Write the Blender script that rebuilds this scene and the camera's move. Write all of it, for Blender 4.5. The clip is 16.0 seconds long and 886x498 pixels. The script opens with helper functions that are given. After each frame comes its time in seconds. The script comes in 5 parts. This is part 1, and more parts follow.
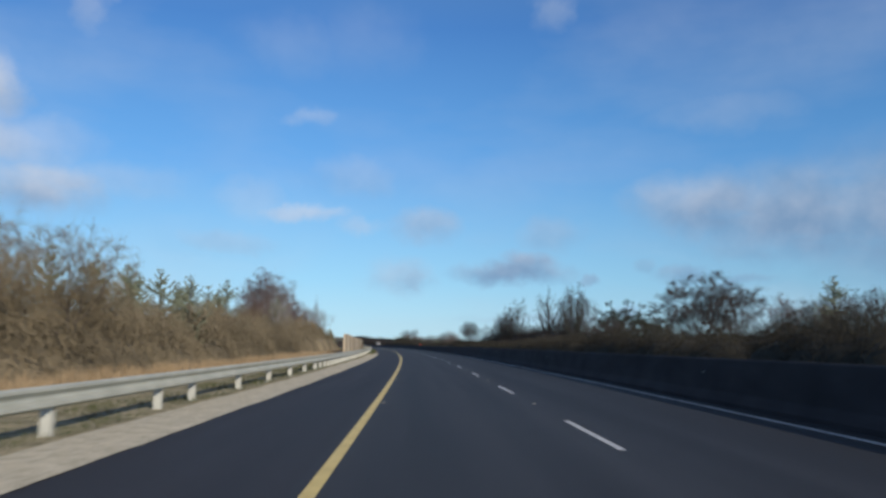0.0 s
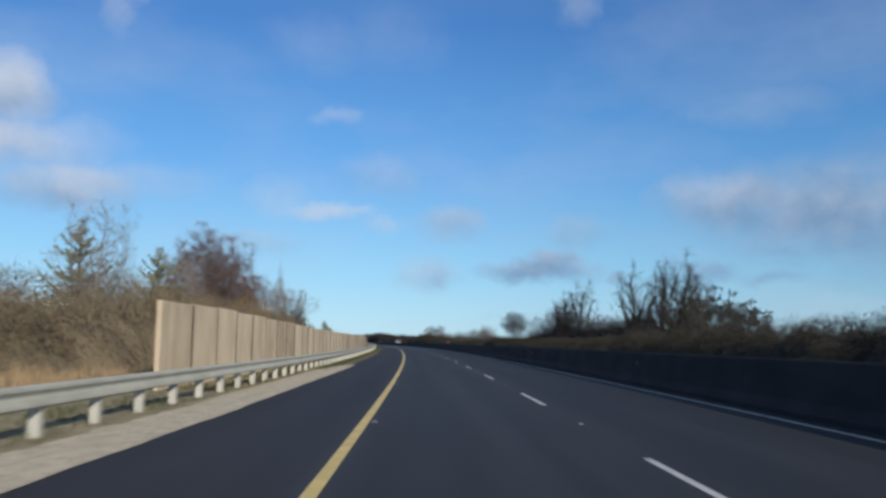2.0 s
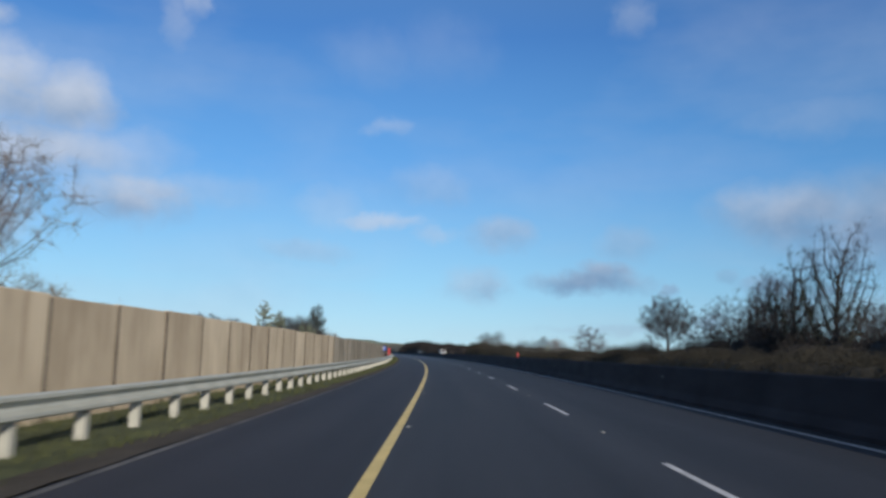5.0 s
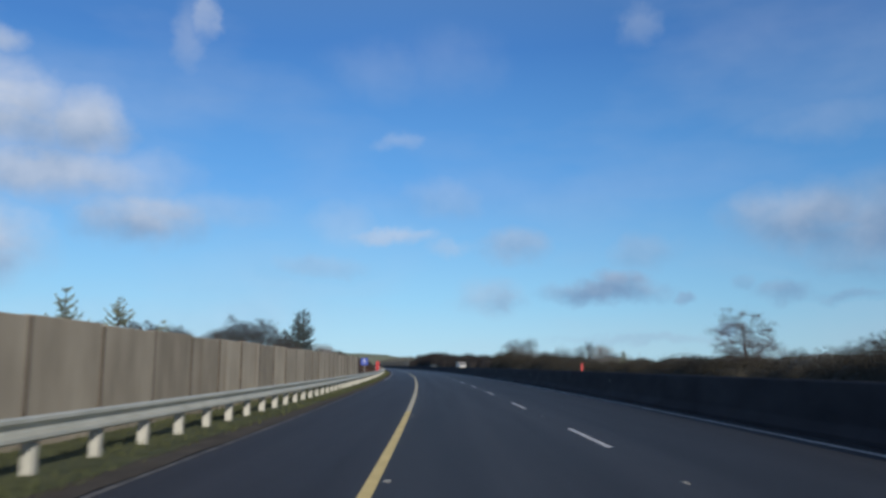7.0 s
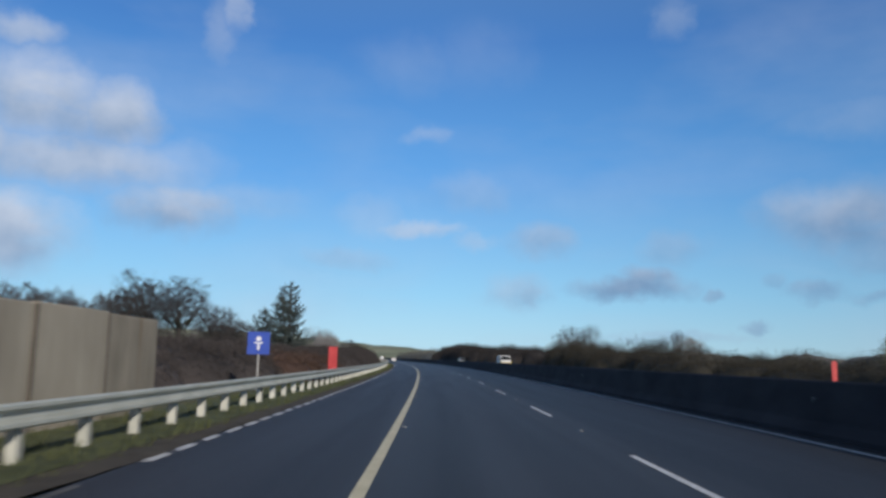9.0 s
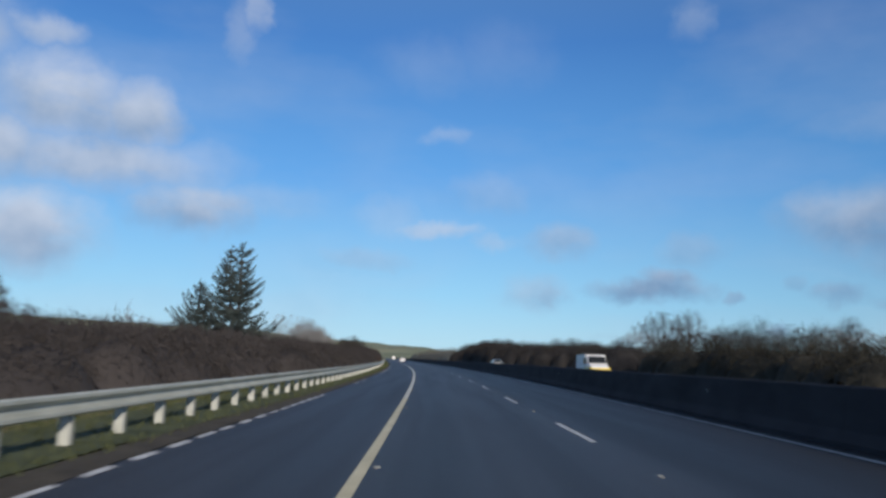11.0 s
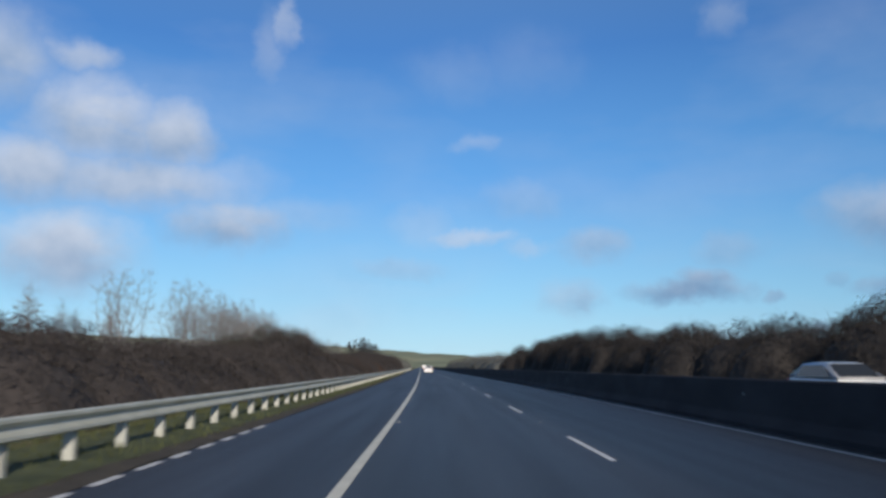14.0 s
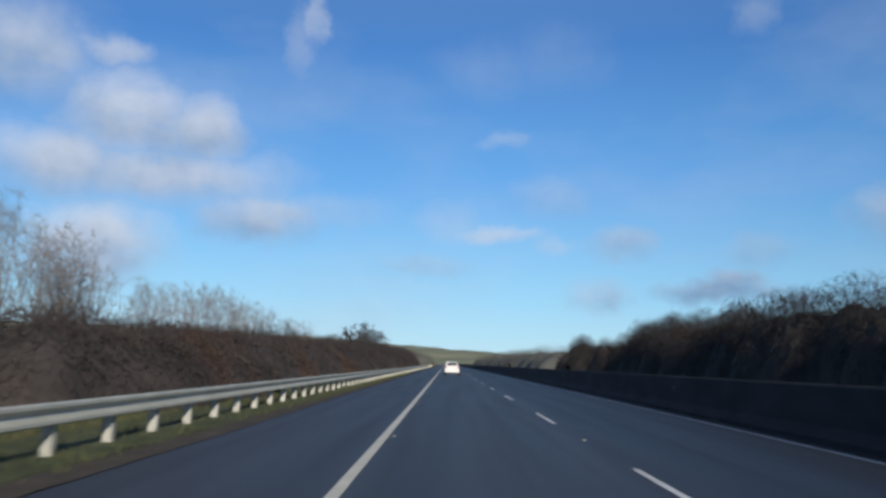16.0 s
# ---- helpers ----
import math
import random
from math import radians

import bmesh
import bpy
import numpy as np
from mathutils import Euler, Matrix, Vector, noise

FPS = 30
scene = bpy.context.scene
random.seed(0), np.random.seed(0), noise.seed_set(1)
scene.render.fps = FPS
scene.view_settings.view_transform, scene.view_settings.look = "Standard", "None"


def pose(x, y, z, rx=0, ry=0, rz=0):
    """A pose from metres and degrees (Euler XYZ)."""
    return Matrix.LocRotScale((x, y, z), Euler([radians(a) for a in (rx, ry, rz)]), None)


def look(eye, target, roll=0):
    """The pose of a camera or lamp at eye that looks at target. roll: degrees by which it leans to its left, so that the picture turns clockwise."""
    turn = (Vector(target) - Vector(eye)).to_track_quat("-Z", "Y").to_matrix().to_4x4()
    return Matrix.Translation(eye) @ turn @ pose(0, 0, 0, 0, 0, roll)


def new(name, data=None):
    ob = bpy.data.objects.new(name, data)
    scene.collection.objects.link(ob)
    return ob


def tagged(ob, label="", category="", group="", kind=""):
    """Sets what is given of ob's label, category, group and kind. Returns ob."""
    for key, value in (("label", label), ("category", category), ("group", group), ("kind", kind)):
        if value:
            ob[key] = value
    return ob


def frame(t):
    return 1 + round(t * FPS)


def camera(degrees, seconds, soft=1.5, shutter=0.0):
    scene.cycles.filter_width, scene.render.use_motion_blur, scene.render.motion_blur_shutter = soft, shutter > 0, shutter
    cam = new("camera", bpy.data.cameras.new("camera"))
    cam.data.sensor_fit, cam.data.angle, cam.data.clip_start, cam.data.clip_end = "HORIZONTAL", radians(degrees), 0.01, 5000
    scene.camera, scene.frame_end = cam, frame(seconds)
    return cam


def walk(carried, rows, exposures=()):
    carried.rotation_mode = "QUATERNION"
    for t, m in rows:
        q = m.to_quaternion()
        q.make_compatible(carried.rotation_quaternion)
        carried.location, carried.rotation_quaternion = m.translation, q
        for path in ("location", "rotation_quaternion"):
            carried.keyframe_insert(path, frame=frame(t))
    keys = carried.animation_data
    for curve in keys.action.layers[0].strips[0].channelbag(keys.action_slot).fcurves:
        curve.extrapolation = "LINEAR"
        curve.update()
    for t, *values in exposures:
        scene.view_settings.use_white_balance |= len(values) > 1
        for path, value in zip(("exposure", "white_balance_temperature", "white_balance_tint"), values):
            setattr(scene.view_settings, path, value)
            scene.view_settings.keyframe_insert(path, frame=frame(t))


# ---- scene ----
# Road axis: curvature in 1/km every 40 m, from 20 m behind the start; the yellow line is the axis.
CURVES = [0.239, 0.349, 0.46, 0.483, 0.31, 0.353, 0.596, 0.53, 0.394, 0.365, 0.41, 0.473, 0.417, 0.239, 0.068, 0.0, 0.0]
AXIS_S = np.arange(-120.0, 1701.0, 1.0)
_k = np.interp(AXIS_S, -20.0 + 40.0 * np.arange(len(CURVES)), CURVES) * 1e-3
_th = np.concatenate([[0], np.cumsum((_k[1:] + _k[:-1]) / 2)])
_th -= _th[120]
_x = np.concatenate([[0], np.cumsum(-(np.sin(_th[1:]) + np.sin(_th[:-1])) / 2)])
_y = np.concatenate([[0], np.cumsum((np.cos(_th[1:]) + np.cos(_th[:-1])) / 2)])
_x -= _x[120]
_y -= _y[120]


def heading(s):
    """Heading of the road at s metres along it, in radians, left positive."""
    return float(np.interp(s, AXIS_S, _th))


def along(s, lat, z=0.0):
    """Place s metres along the road, lat metres to the right of the yellow line."""
    a = heading(s)
    return (float(np.interp(s, AXIS_S, _x)) + lat * math.cos(a), float(np.interp(s, AXIS_S, _y)) + lat * math.sin(a), z)


# ---- camera and its drive ----
EYE = 1.35
cam = camera(58.5, 16.0, soft=3.0, shutter=0.18)
# seconds, metres along the road, metres right of the yellow line, yaw, pitch, roll
DRIVE = [
    (0.0, 1.06, 1.00, -1.44, 6.89, -0.54),
    (0.5, 17.30, 0.99, -0.99, 6.90, -0.65),
    (1.0, 33.58, 0.98, -0.55, 6.81, -0.38),
    (1.5, 49.80, 0.99, -0.20, 6.89, -0.09),
    (2.0, 66.03, 1.02, 0.43, 6.72, -0.58),
    (2.5, 82.29, 0.98, 1.24, 6.66, -1.00),
    (3.0, 98.49, 0.91, 1.79, 6.75, -0.90),
    (3.5, 113.97, 0.86, 2.35, 6.70, -1.39),
    (4.0, 128.96, 0.82, 3.13, 6.59, -1.85),
    (4.8, 154.60, 0.79, 3.80, 7.20, -1.60),
    (5.6, 180.60, 0.77, 4.30, 8.10, -1.20),
    (6.5, 209.83, 0.75, 4.73, 8.71, -0.84),
    (7.0, 226.09, 0.76, 5.12, 8.37, -0.12),
    (7.5, 242.38, 0.77, 5.49, 8.15, -0.75),
    (8.0, 258.77, 0.76, 6.07, 7.88, -1.31),
    (8.5, 275.33, 0.74, 6.50, 7.95, -1.23),
    (9.0, 291.70, 0.75, 6.94, 7.90, -1.20),
    (9.8, 318.00, 0.78, 7.45, 7.90, -1.35),
    (10.6, 344.40, 0.82, 7.95, 7.91, -1.50),
    (11.5, 374.04, 0.87, 8.49, 7.91, -1.65),
    (12.0, 390.31, 0.92, 8.74, 7.80, -1.39),
    (12.5, 406.80, 0.92, 9.20, 7.73, -1.45),
    (13.0, 423.04, 0.93, 9.81, 7.75, -0.85),
    (13.5, 439.53, 1.01, 10.50, 8.20, -0.45),
    (14.0, 455.81, 1.08, 10.87, 8.46, -0.02),
    (14.5, 472.16, 1.12, 11.18, 8.36, -0.94),
    (15.0, 488.59, 1.19, 11.96, 7.19, -1.70),
    (15.5, 504.79, 1.18, 12.63, 6.95, -1.87),
    (16.0, 520.77, 1.15, 12.70, 8.21, -1.01),
]
walk(cam, [(t, pose(*along(s, lat, EYE), 90 + pitch, roll, yaw)) for t, s, lat, yaw, pitch, roll in DRIVE],
     [(0, -0.02, 6330, 10), (4.2, -0.03, 6330, 10), (6.6, -0.12, 6160, 10), (12.5, -0.1, 6180, 10), (15.0, -0.03, 6300, 10), (16, -0.03, 6300, 10)])

# ---- sky, sun ----
SUN_AZ, SUN_EL = 150.0, 21.0  # degrees right of the first heading, degrees up
world = bpy.data.worlds.new("sky")
scene.world = world
world.use_nodes = True
wt = world.node_tree
wt.nodes.clear()


def wnode(kind, **kw):
    n = wt.nodes.new(kind)
    for k, v in kw.items():
        if k == "op":
            n.operation = v
        elif k == "clamp":
            n.use_clamp = v
    return n


def wmath(op, a, b=None, c=None, clamp=False):
    n = wnode("ShaderNodeMath", op=op, clamp=clamp)
    for i, v in enumerate((a, b, c)):
        if v is None:
            continue
        if isinstance(v, (int, float)):
            n.inputs[i].default_value = v
        else:
            wt.links.new(v, n.inputs[i])
    return n.outputs[0]


sky = wt.nodes.new("ShaderNodeTexSky")
sky.sky_type = "NISHITA"
sky.sun_disc = False
sky.sun_elevation = radians(SUN_EL)
sky.sun_rotation = radians(SUN_AZ)
sky.air_density, sky.dust_density, sky.ozone_density = 1.0, 0.3, 2.0
tc = wt.nodes.new("ShaderNodeTexCoord")
sep = wt.nodes.new("ShaderNodeSeparateXYZ")
wt.links.new(tc.outputs["Generated"], sep.inputs[0])
az = wmath("MULTIPLY", wmath("ARCTAN2", sep.outputs[0], sep.outputs[1]), 57.29578)
el = wmath("MULTIPLY", wmath("ARCSINE", sep.outputs[2]), 57.29578)
azel = wt.nodes.new("ShaderNodeCombineXYZ")
wt.links.new(az, azel.inputs[0])
wt.links.new(el, azel.inputs[1])
# ragged edges: the angles are pushed about by noise
nz = wt.nodes.new("ShaderNodeTexNoise")
nz.inputs["Scale"].default_value = 0.42
nz.inputs["Detail"].default_value = 5.0
nz.inputs["Roughness"].default_value = 0.58
wt.links.new(azel.outputs[0], nz.inputs["Vector"])
push = wt.nodes.new("ShaderNodeVectorMath")
push.operation = "MULTIPLY_ADD"
wt.links.new(nz.outputs["Color"], push.inputs[0])
push.inputs[1].default_value = (3.6, 2.0, 0.0)
push.inputs[2].default_value = (-1.8, -1.0, 0.0)
warped = wt.nodes.new("ShaderNodeVectorMath")
wt.links.new(azel.outputs[0], warped.inputs[0])
wt.links.new(push.outputs[0], warped.inputs[1])
# clouds: azimuth right of the first heading, elevation, half width, half height (degrees), density, paleness of belly and crest
CLOUDS = [
    (-23.9, 22.0, 1.3, 2.4, .35, .7, .8), (-22.8, 24.0, 1.0, 1.6, .5, .7, .9), (-35.3, 16.1, 4.6, 3.0, 1.0, .25, 1.0), (-30.2, 15.7, 2.9, 2.6, 1.0, .25, .95), (-32.8, 15.2, 3.0, 2.0, .9, .25, .7),
    (-33.0, 12.4, 8.0, 1.9, .95, .5, .95), (-39.2, 12.7, 4.6, 2.2, 1.0, .35, .95), (-36.5, 20.2, 2.3, 1.1, .75, .6, .9), (-41.9, 19.3, 3.8, 3.0, .9, .3, .7),
    (-36.8, 7.6, 4.2, 2.9, 1.0, .35, .95), (-26.3, 10.0, 3.8, 1.8, .95, .25, .9), (-21.5, 10.8, 4.6, 1.3, .3, .6, .8), (-27.0, 13.0, 4.0, 1.6, .4, .6, .85),
    (-8.9, 9.4, 3.3, .6, .62, .85, 1.0), (-12.3, 10.2, 2.4, 1.6, .28, .8, .9), (-4.6, 8.6, 1.7, .55, .4, .8, .9), (-14.2, 7.0, 3.6, .9, .4, .4, .6),
    (.2, 8.6, 2.4, 1.1, .6, .3, .55), (-1.8, 4.8, 2.2, 1.3, .5, .4, .6), (-1.0, 4.6, 1.4, .8, .6, .1, .4), (6.4, 5.2, 3.9, .85, .95, .02, .22), (7.4, 5.8, 1.9, .9, .92, .05, .3),
    (9.1, 7.9, 2.2, 1.2, .4, .2, .45), (11.9, 4.8, .8, .4, .65, .05, .15), (16.1, 5.7, .9, .5, .35, .1, .2), (18.4, 4.9, 1.8, .7, .7, .05, .2),
    (17.6, 10.1, 2.8, 1.8, .7, .25, .6), (20.5, 9.6, 4.6, 2.3, .97, .08, .42), (25.8, 8.8, 6.0, 3.0, 1.0, .05, .25), (33.0, 8.6, 8.0, 4.2, 1.0, .0, .2), (24.0, 6.8, 4.6, 1.0, .55, .1, .3),
    (14.6, 2.6, .9, .45, .6, .1, .2), (22.2, 4.5, 2.3, .4, .5, .1, .2), (8.8, 1.8, 5.6, .35, .35, .25, .35), (-4.6, 21.6, 3.8, 2.2, .13, .7, .8), (-8.3, 16.0, 1.9, .6, .3, .8, .9),
    (-4.8, 12.0, 3.2, 1.5, .35, .4, .7), (21.5, 16.1, 4.8, 1.3, .25, .5, .6), (-9.9, 20.9, 3.6, 1.8, .16, .7, .8), (9.5, 23.5, 1.5, 1.3, .3, .6, .8),
]
mask = pale_sum = mask_sum = None
for ca, ce, hw, hh, dens, low, high in CLOUDS:
    sub = wnode("ShaderNodeVectorMath", op="SUBTRACT")
    wt.links.new(warped.outputs[0], sub.inputs[0])
    sub.inputs[1].default_value = (ca, ce, 0.0)
    mul = wnode("ShaderNodeVectorMath", op="MULTIPLY")
    wt.links.new(sub.outputs[0], mul.inputs[0])
    mul.inputs[1].default_value = (1 / hw, 1 / hh, 0.0)
    ln = wnode("ShaderNodeVectorMath", op="LENGTH")
    wt.links.new(mul.outputs[0], ln.inputs[0])
    mr = wt.nodes.new("ShaderNodeMapRange")
    mr.interpolation_type = "SMOOTHSTEP"
    wt.links.new(ln.outputs["Value"], mr.inputs["Value"])
    mr.inputs["From Min"].default_value, mr.inputs["From Max"].default_value = 1.55, 0.2
    mr.inputs["To Min"].default_value, mr.inputs["To Max"].default_value = 0.0, dens
    rise = wt.nodes.new("ShaderNodeSeparateXYZ")
    wt.links.new(mul.outputs[0], rise.inputs[0])
    pale = wt.nodes.new("ShaderNodeMapRange")
    pale.interpolation_type = "SMOOTHSTEP"
    wt.links.new(rise.outputs[1], pale.inputs["Value"])
    pale.inputs["From Min"].default_value, pale.inputs["From Max"].default_value = -0.7, 0.75
    pale.inputs["To Min"].default_value, pale.inputs["To Max"].default_value = low, high
    part_pale = wmath("MULTIPLY", mr.outputs[0], pale.outputs[0])
    mask = mr.outputs[0] if mask is None else wmath("MAXIMUM", mask, mr.outputs[0])
    mask_sum = mr.outputs[0] if mask_sum is None else wmath("ADD", mask_sum, mr.outputs[0])
    pale_sum = part_pale if pale_sum is None else wmath("ADD", pale_sum, part_pale)
# the edges are eaten away in streaks
streak = wnode("ShaderNodeVectorMath", op="MULTIPLY")
wt.links.new(azel.outputs[0], streak.inputs[0])
streak.inputs[1].default_value = (0.55, 1.3, 1.0)
nz4 = wt.nodes.new("ShaderNodeTexNoise")
nz4.inputs["Scale"].default_value, nz4.inputs["Detail"].default_value, nz4.inputs["Roughness"].default_value = 0.4, 4.0, 0.45
wt.links.new(streak.outputs[0], nz4.inputs["Vector"])
mask = wmath("MULTIPLY", mask, wmath("MULTIPLY_ADD", nz4.outputs[0], 1.7, 0.22, clamp=True))
# thin veils over the whole dome
nz2 = wt.nodes.new("ShaderNodeTexNoise")
nz2.inputs["Scale"].default_value = 2.6
nz2.inputs["Detail"].default_value = 6.0
vm = wnode("ShaderNodeVectorMath", op="MULTIPLY")
wt.links.new(tc.outputs["Generated"], vm.inputs[0])
vm.inputs[1].default_value = (1.0, 1.0, 3.0)
wt.links.new(vm.outputs[0], nz2.inputs["Vector"])
veil = wt.nodes.new("ShaderNodeMapRange")
wt.links.new(nz2.outputs[0], veil.inputs["Value"])
veil.inputs["From Min"].default_value, veil.inputs["From Max"].default_value = 0.46, 0.8
veil.inputs["To Min"].default_value, veil.inputs["To Max"].default_value = 0.0, 0.35
mask = wmath("MAXIMUM", mask, veil.outputs[0])
# billows inside the clouds: lit crests and grey bellies
nz3 = wt.nodes.new("ShaderNodeTexNoise")
nz3.inputs["Scale"].default_value = 0.5
nz3.inputs["Detail"].default_value = 4.0
wt.links.new(azel.outputs[0], nz3.inputs["Vector"])
paleness = wmath("DIVIDE", wmath("ADD", pale_sum, 0.02), wmath("ADD", mask_sum, 0.03))
paleness = wmath("ADD", paleness, wmath("MULTIPLY_ADD", nz3.outputs[0], 0.6, -0.34), clamp=True)
shaded = wt.nodes.new("ShaderNodeMix")
shaded.data_type = "RGBA"
wt.links.new(paleness, shaded.inputs[0])
SKY_POWER = 0.11
shaded.inputs[6].default_value = (1.9, 2.95, 4.5, 1)
shaded.inputs[7].default_value = (6.0, 6.35, 7.1, 1)
# clear winter air: the dome's blue by elevation, laid over the physical sky
up = wt.nodes.new("ShaderNodeMapRange")
wt.links.new(el, up.inputs["Value"])
up.inputs["From Min"].default_value, up.inputs["From Max"].default_value = 0.0, 90.0
blue = wt.nodes.new("ShaderNodeValToRGB")
wt.links.new(up.outputs[0], blue.inputs[0])
stops = [(0.0, (4.6, 7.2, 8.4)), (0.05, (3.0, 6.2, 8.7)), (0.14, (1.28, 3.85, 7.85)), (0.25, (0.62, 2.15, 5.6)), (0.42, (1.3, 1.9, 3.1)), (1.0, (1.8, 1.95, 2.2))]
for i, (at, c) in enumerate(stops):
    e = blue.color_ramp.elements[i] if i < 2 else blue.color_ramp.elements.new(at)
    e.position, e.color = at, (*c, 1)
clear = wt.nodes.new("ShaderNodeMix")
clear.data_type = "RGBA"
clear.inputs[0].default_value = 0.88
wt.links.new(sky.outputs[0], clear.inputs[6])
wt.links.new(blue.outputs[0], clear.inputs[7])
# the dome deepens towards a right angle from the sun
deep = wt.nodes.new("ShaderNodeMapRange")
deep.interpolation_type = "SMOOTHSTEP"
wt.links.new(az, deep.inputs["Value"])
deep.inputs["From Min"].default_value, deep.inputs["From Max"].default_value = -12.0, 34.0
deep.inputs["To Min"].default_value, deep.inputs["To Max"].default_value = 1.0, 0.77
dome = wnode("ShaderNodeVectorMath", op="SCALE")
wt.links.new(clear.outputs[2], dome.inputs[0])
wt.links.new(deep.outputs[0], dome.inputs["Scale"])
mixc = wt.nodes.new("ShaderNodeMix")
mixc.data_type = "RGBA"
wt.links.new(wmath("MULTIPLY", mask, 0.93), mixc.inputs[0])
wt.links.new(dome.outputs[0], mixc.inputs[6])
wt.links.new(shaded.outputs[2], mixc.inputs[7])
bg = wt.nodes.new("ShaderNodeBackground")
wt.links.new(mixc.outputs[2], bg.inputs[0])
bg.inputs[1].default_value = SKY_POWER
wo = wt.nodes.new("ShaderNodeOutputWorld")
wt.links.new(bg.outputs[0], wo.inputs[0])

sun_data = bpy.data.lights.new("sun", "SUN")
sun_data.energy, sun_data.angle, sun_data.color = 5.0, radians(0.9), (1.0, 0.87, 0.70)
sun = new("sun", sun_data)
_a, _e = radians(SUN_AZ), radians(SUN_EL)
sun.matrix_world = look((math.sin(_a) * math.cos(_e) * 900, math.cos(_a) * math.cos(_e) * 900, math.sin(_e) * 900), (0, 0, 0))

# ---- materials ----


def material(name, dark, light, scale=4.0, rough=0.8, bump=0.2, fine=60.0, metal=0.0, per_object=0.0, stretch=(1, 1, 1), spec=0.3, fine_mix=0.35):
    """Two tones mixed by broad stains and fine grain, with relief from the grain."""
    m = bpy.data.materials.new(name)
    m.use_nodes = True
    nt = m.node_tree
    b = nt.nodes["Principled BSDF"]
    geo = nt.nodes.new("ShaderNodeNewGeometry")
    st = nt.nodes.new("ShaderNodeVectorMath")
    st.operation = "MULTIPLY"
    nt.links.new(geo.outputs["Position"], st.inputs[0])
    st.inputs[1].default_value = stretch
    n1 = nt.nodes.new("ShaderNodeTexNoise")
    n1.inputs["Scale"].default_value, n1.inputs["Detail"].default_value = scale, 5.0
    nt.links.new(st.outputs[0], n1.inputs["Vector"])
    n2 = nt.nodes.new("ShaderNodeTexNoise")
    n2.inputs["Scale"].default_value, n2.inputs["Detail"].default_value = fine, 3.0
    nt.links.new(st.outputs[0], n2.inputs["Vector"])
    mx = nt.nodes.new("ShaderNodeMix")
    mx.inputs[0].default_value = fine_mix
    nt.links.new(n1.outputs[0], mx.inputs[2])
    nt.links.new(n2.outputs[0], mx.inputs[3])
    ramp = nt.nodes.new("ShaderNodeMapRange")
    ramp.inputs["From Min"].default_value, ramp.inputs["From Max"].default_value = 0.33, 0.67
    nt.links.new(mx.outputs[0], ramp.inputs["Value"])
    fac = ramp.outputs[0]
    if per_object:
        oi = nt.nodes.new("ShaderNodeObjectInfo")
        ad = nt.nodes.new("ShaderNodeMath")
        ad.operation = "MULTIPLY_ADD"
        nt.links.new(oi.outputs["Random"], ad.inputs[0])
        ad.inputs[1].default_value = per_object
        nt.links.new(fac, ad.inputs[2])
        sb = nt.nodes.new("ShaderNodeMath")
        sb.operation, sb.use_clamp = "SUBTRACT", True
        nt.links.new(ad.outputs[0], sb.inputs[0])
        sb.inputs[1].default_value = per_object / 2
        fac = sb.outputs[0]
    cm = nt.nodes.new("ShaderNodeMix")
    cm.data_type = "RGBA"
    nt.links.new(fac, cm.inputs[0])
    cm.inputs[6].default_value, cm.inputs[7].default_value = (*dark, 1), (*light, 1)
    nt.links.new(cm.outputs[2], b.inputs["Base Color"])
    b.inputs["Roughness"].default_value = rough
    b.inputs["Metallic"].default_value = metal
    b.inputs["Specular IOR Level"].default_value = spec
    if bump:
        bp = nt.nodes.new("ShaderNodeBump")
        bp.inputs["Strength"].default_value, bp.inputs["Distance"].default_value = bump, 0.02
        nt.links.new(n2.outputs[0], bp.inputs["Height"])
        nt.links.new(bp.outputs[0], b.inputs["Normal"])
    return m


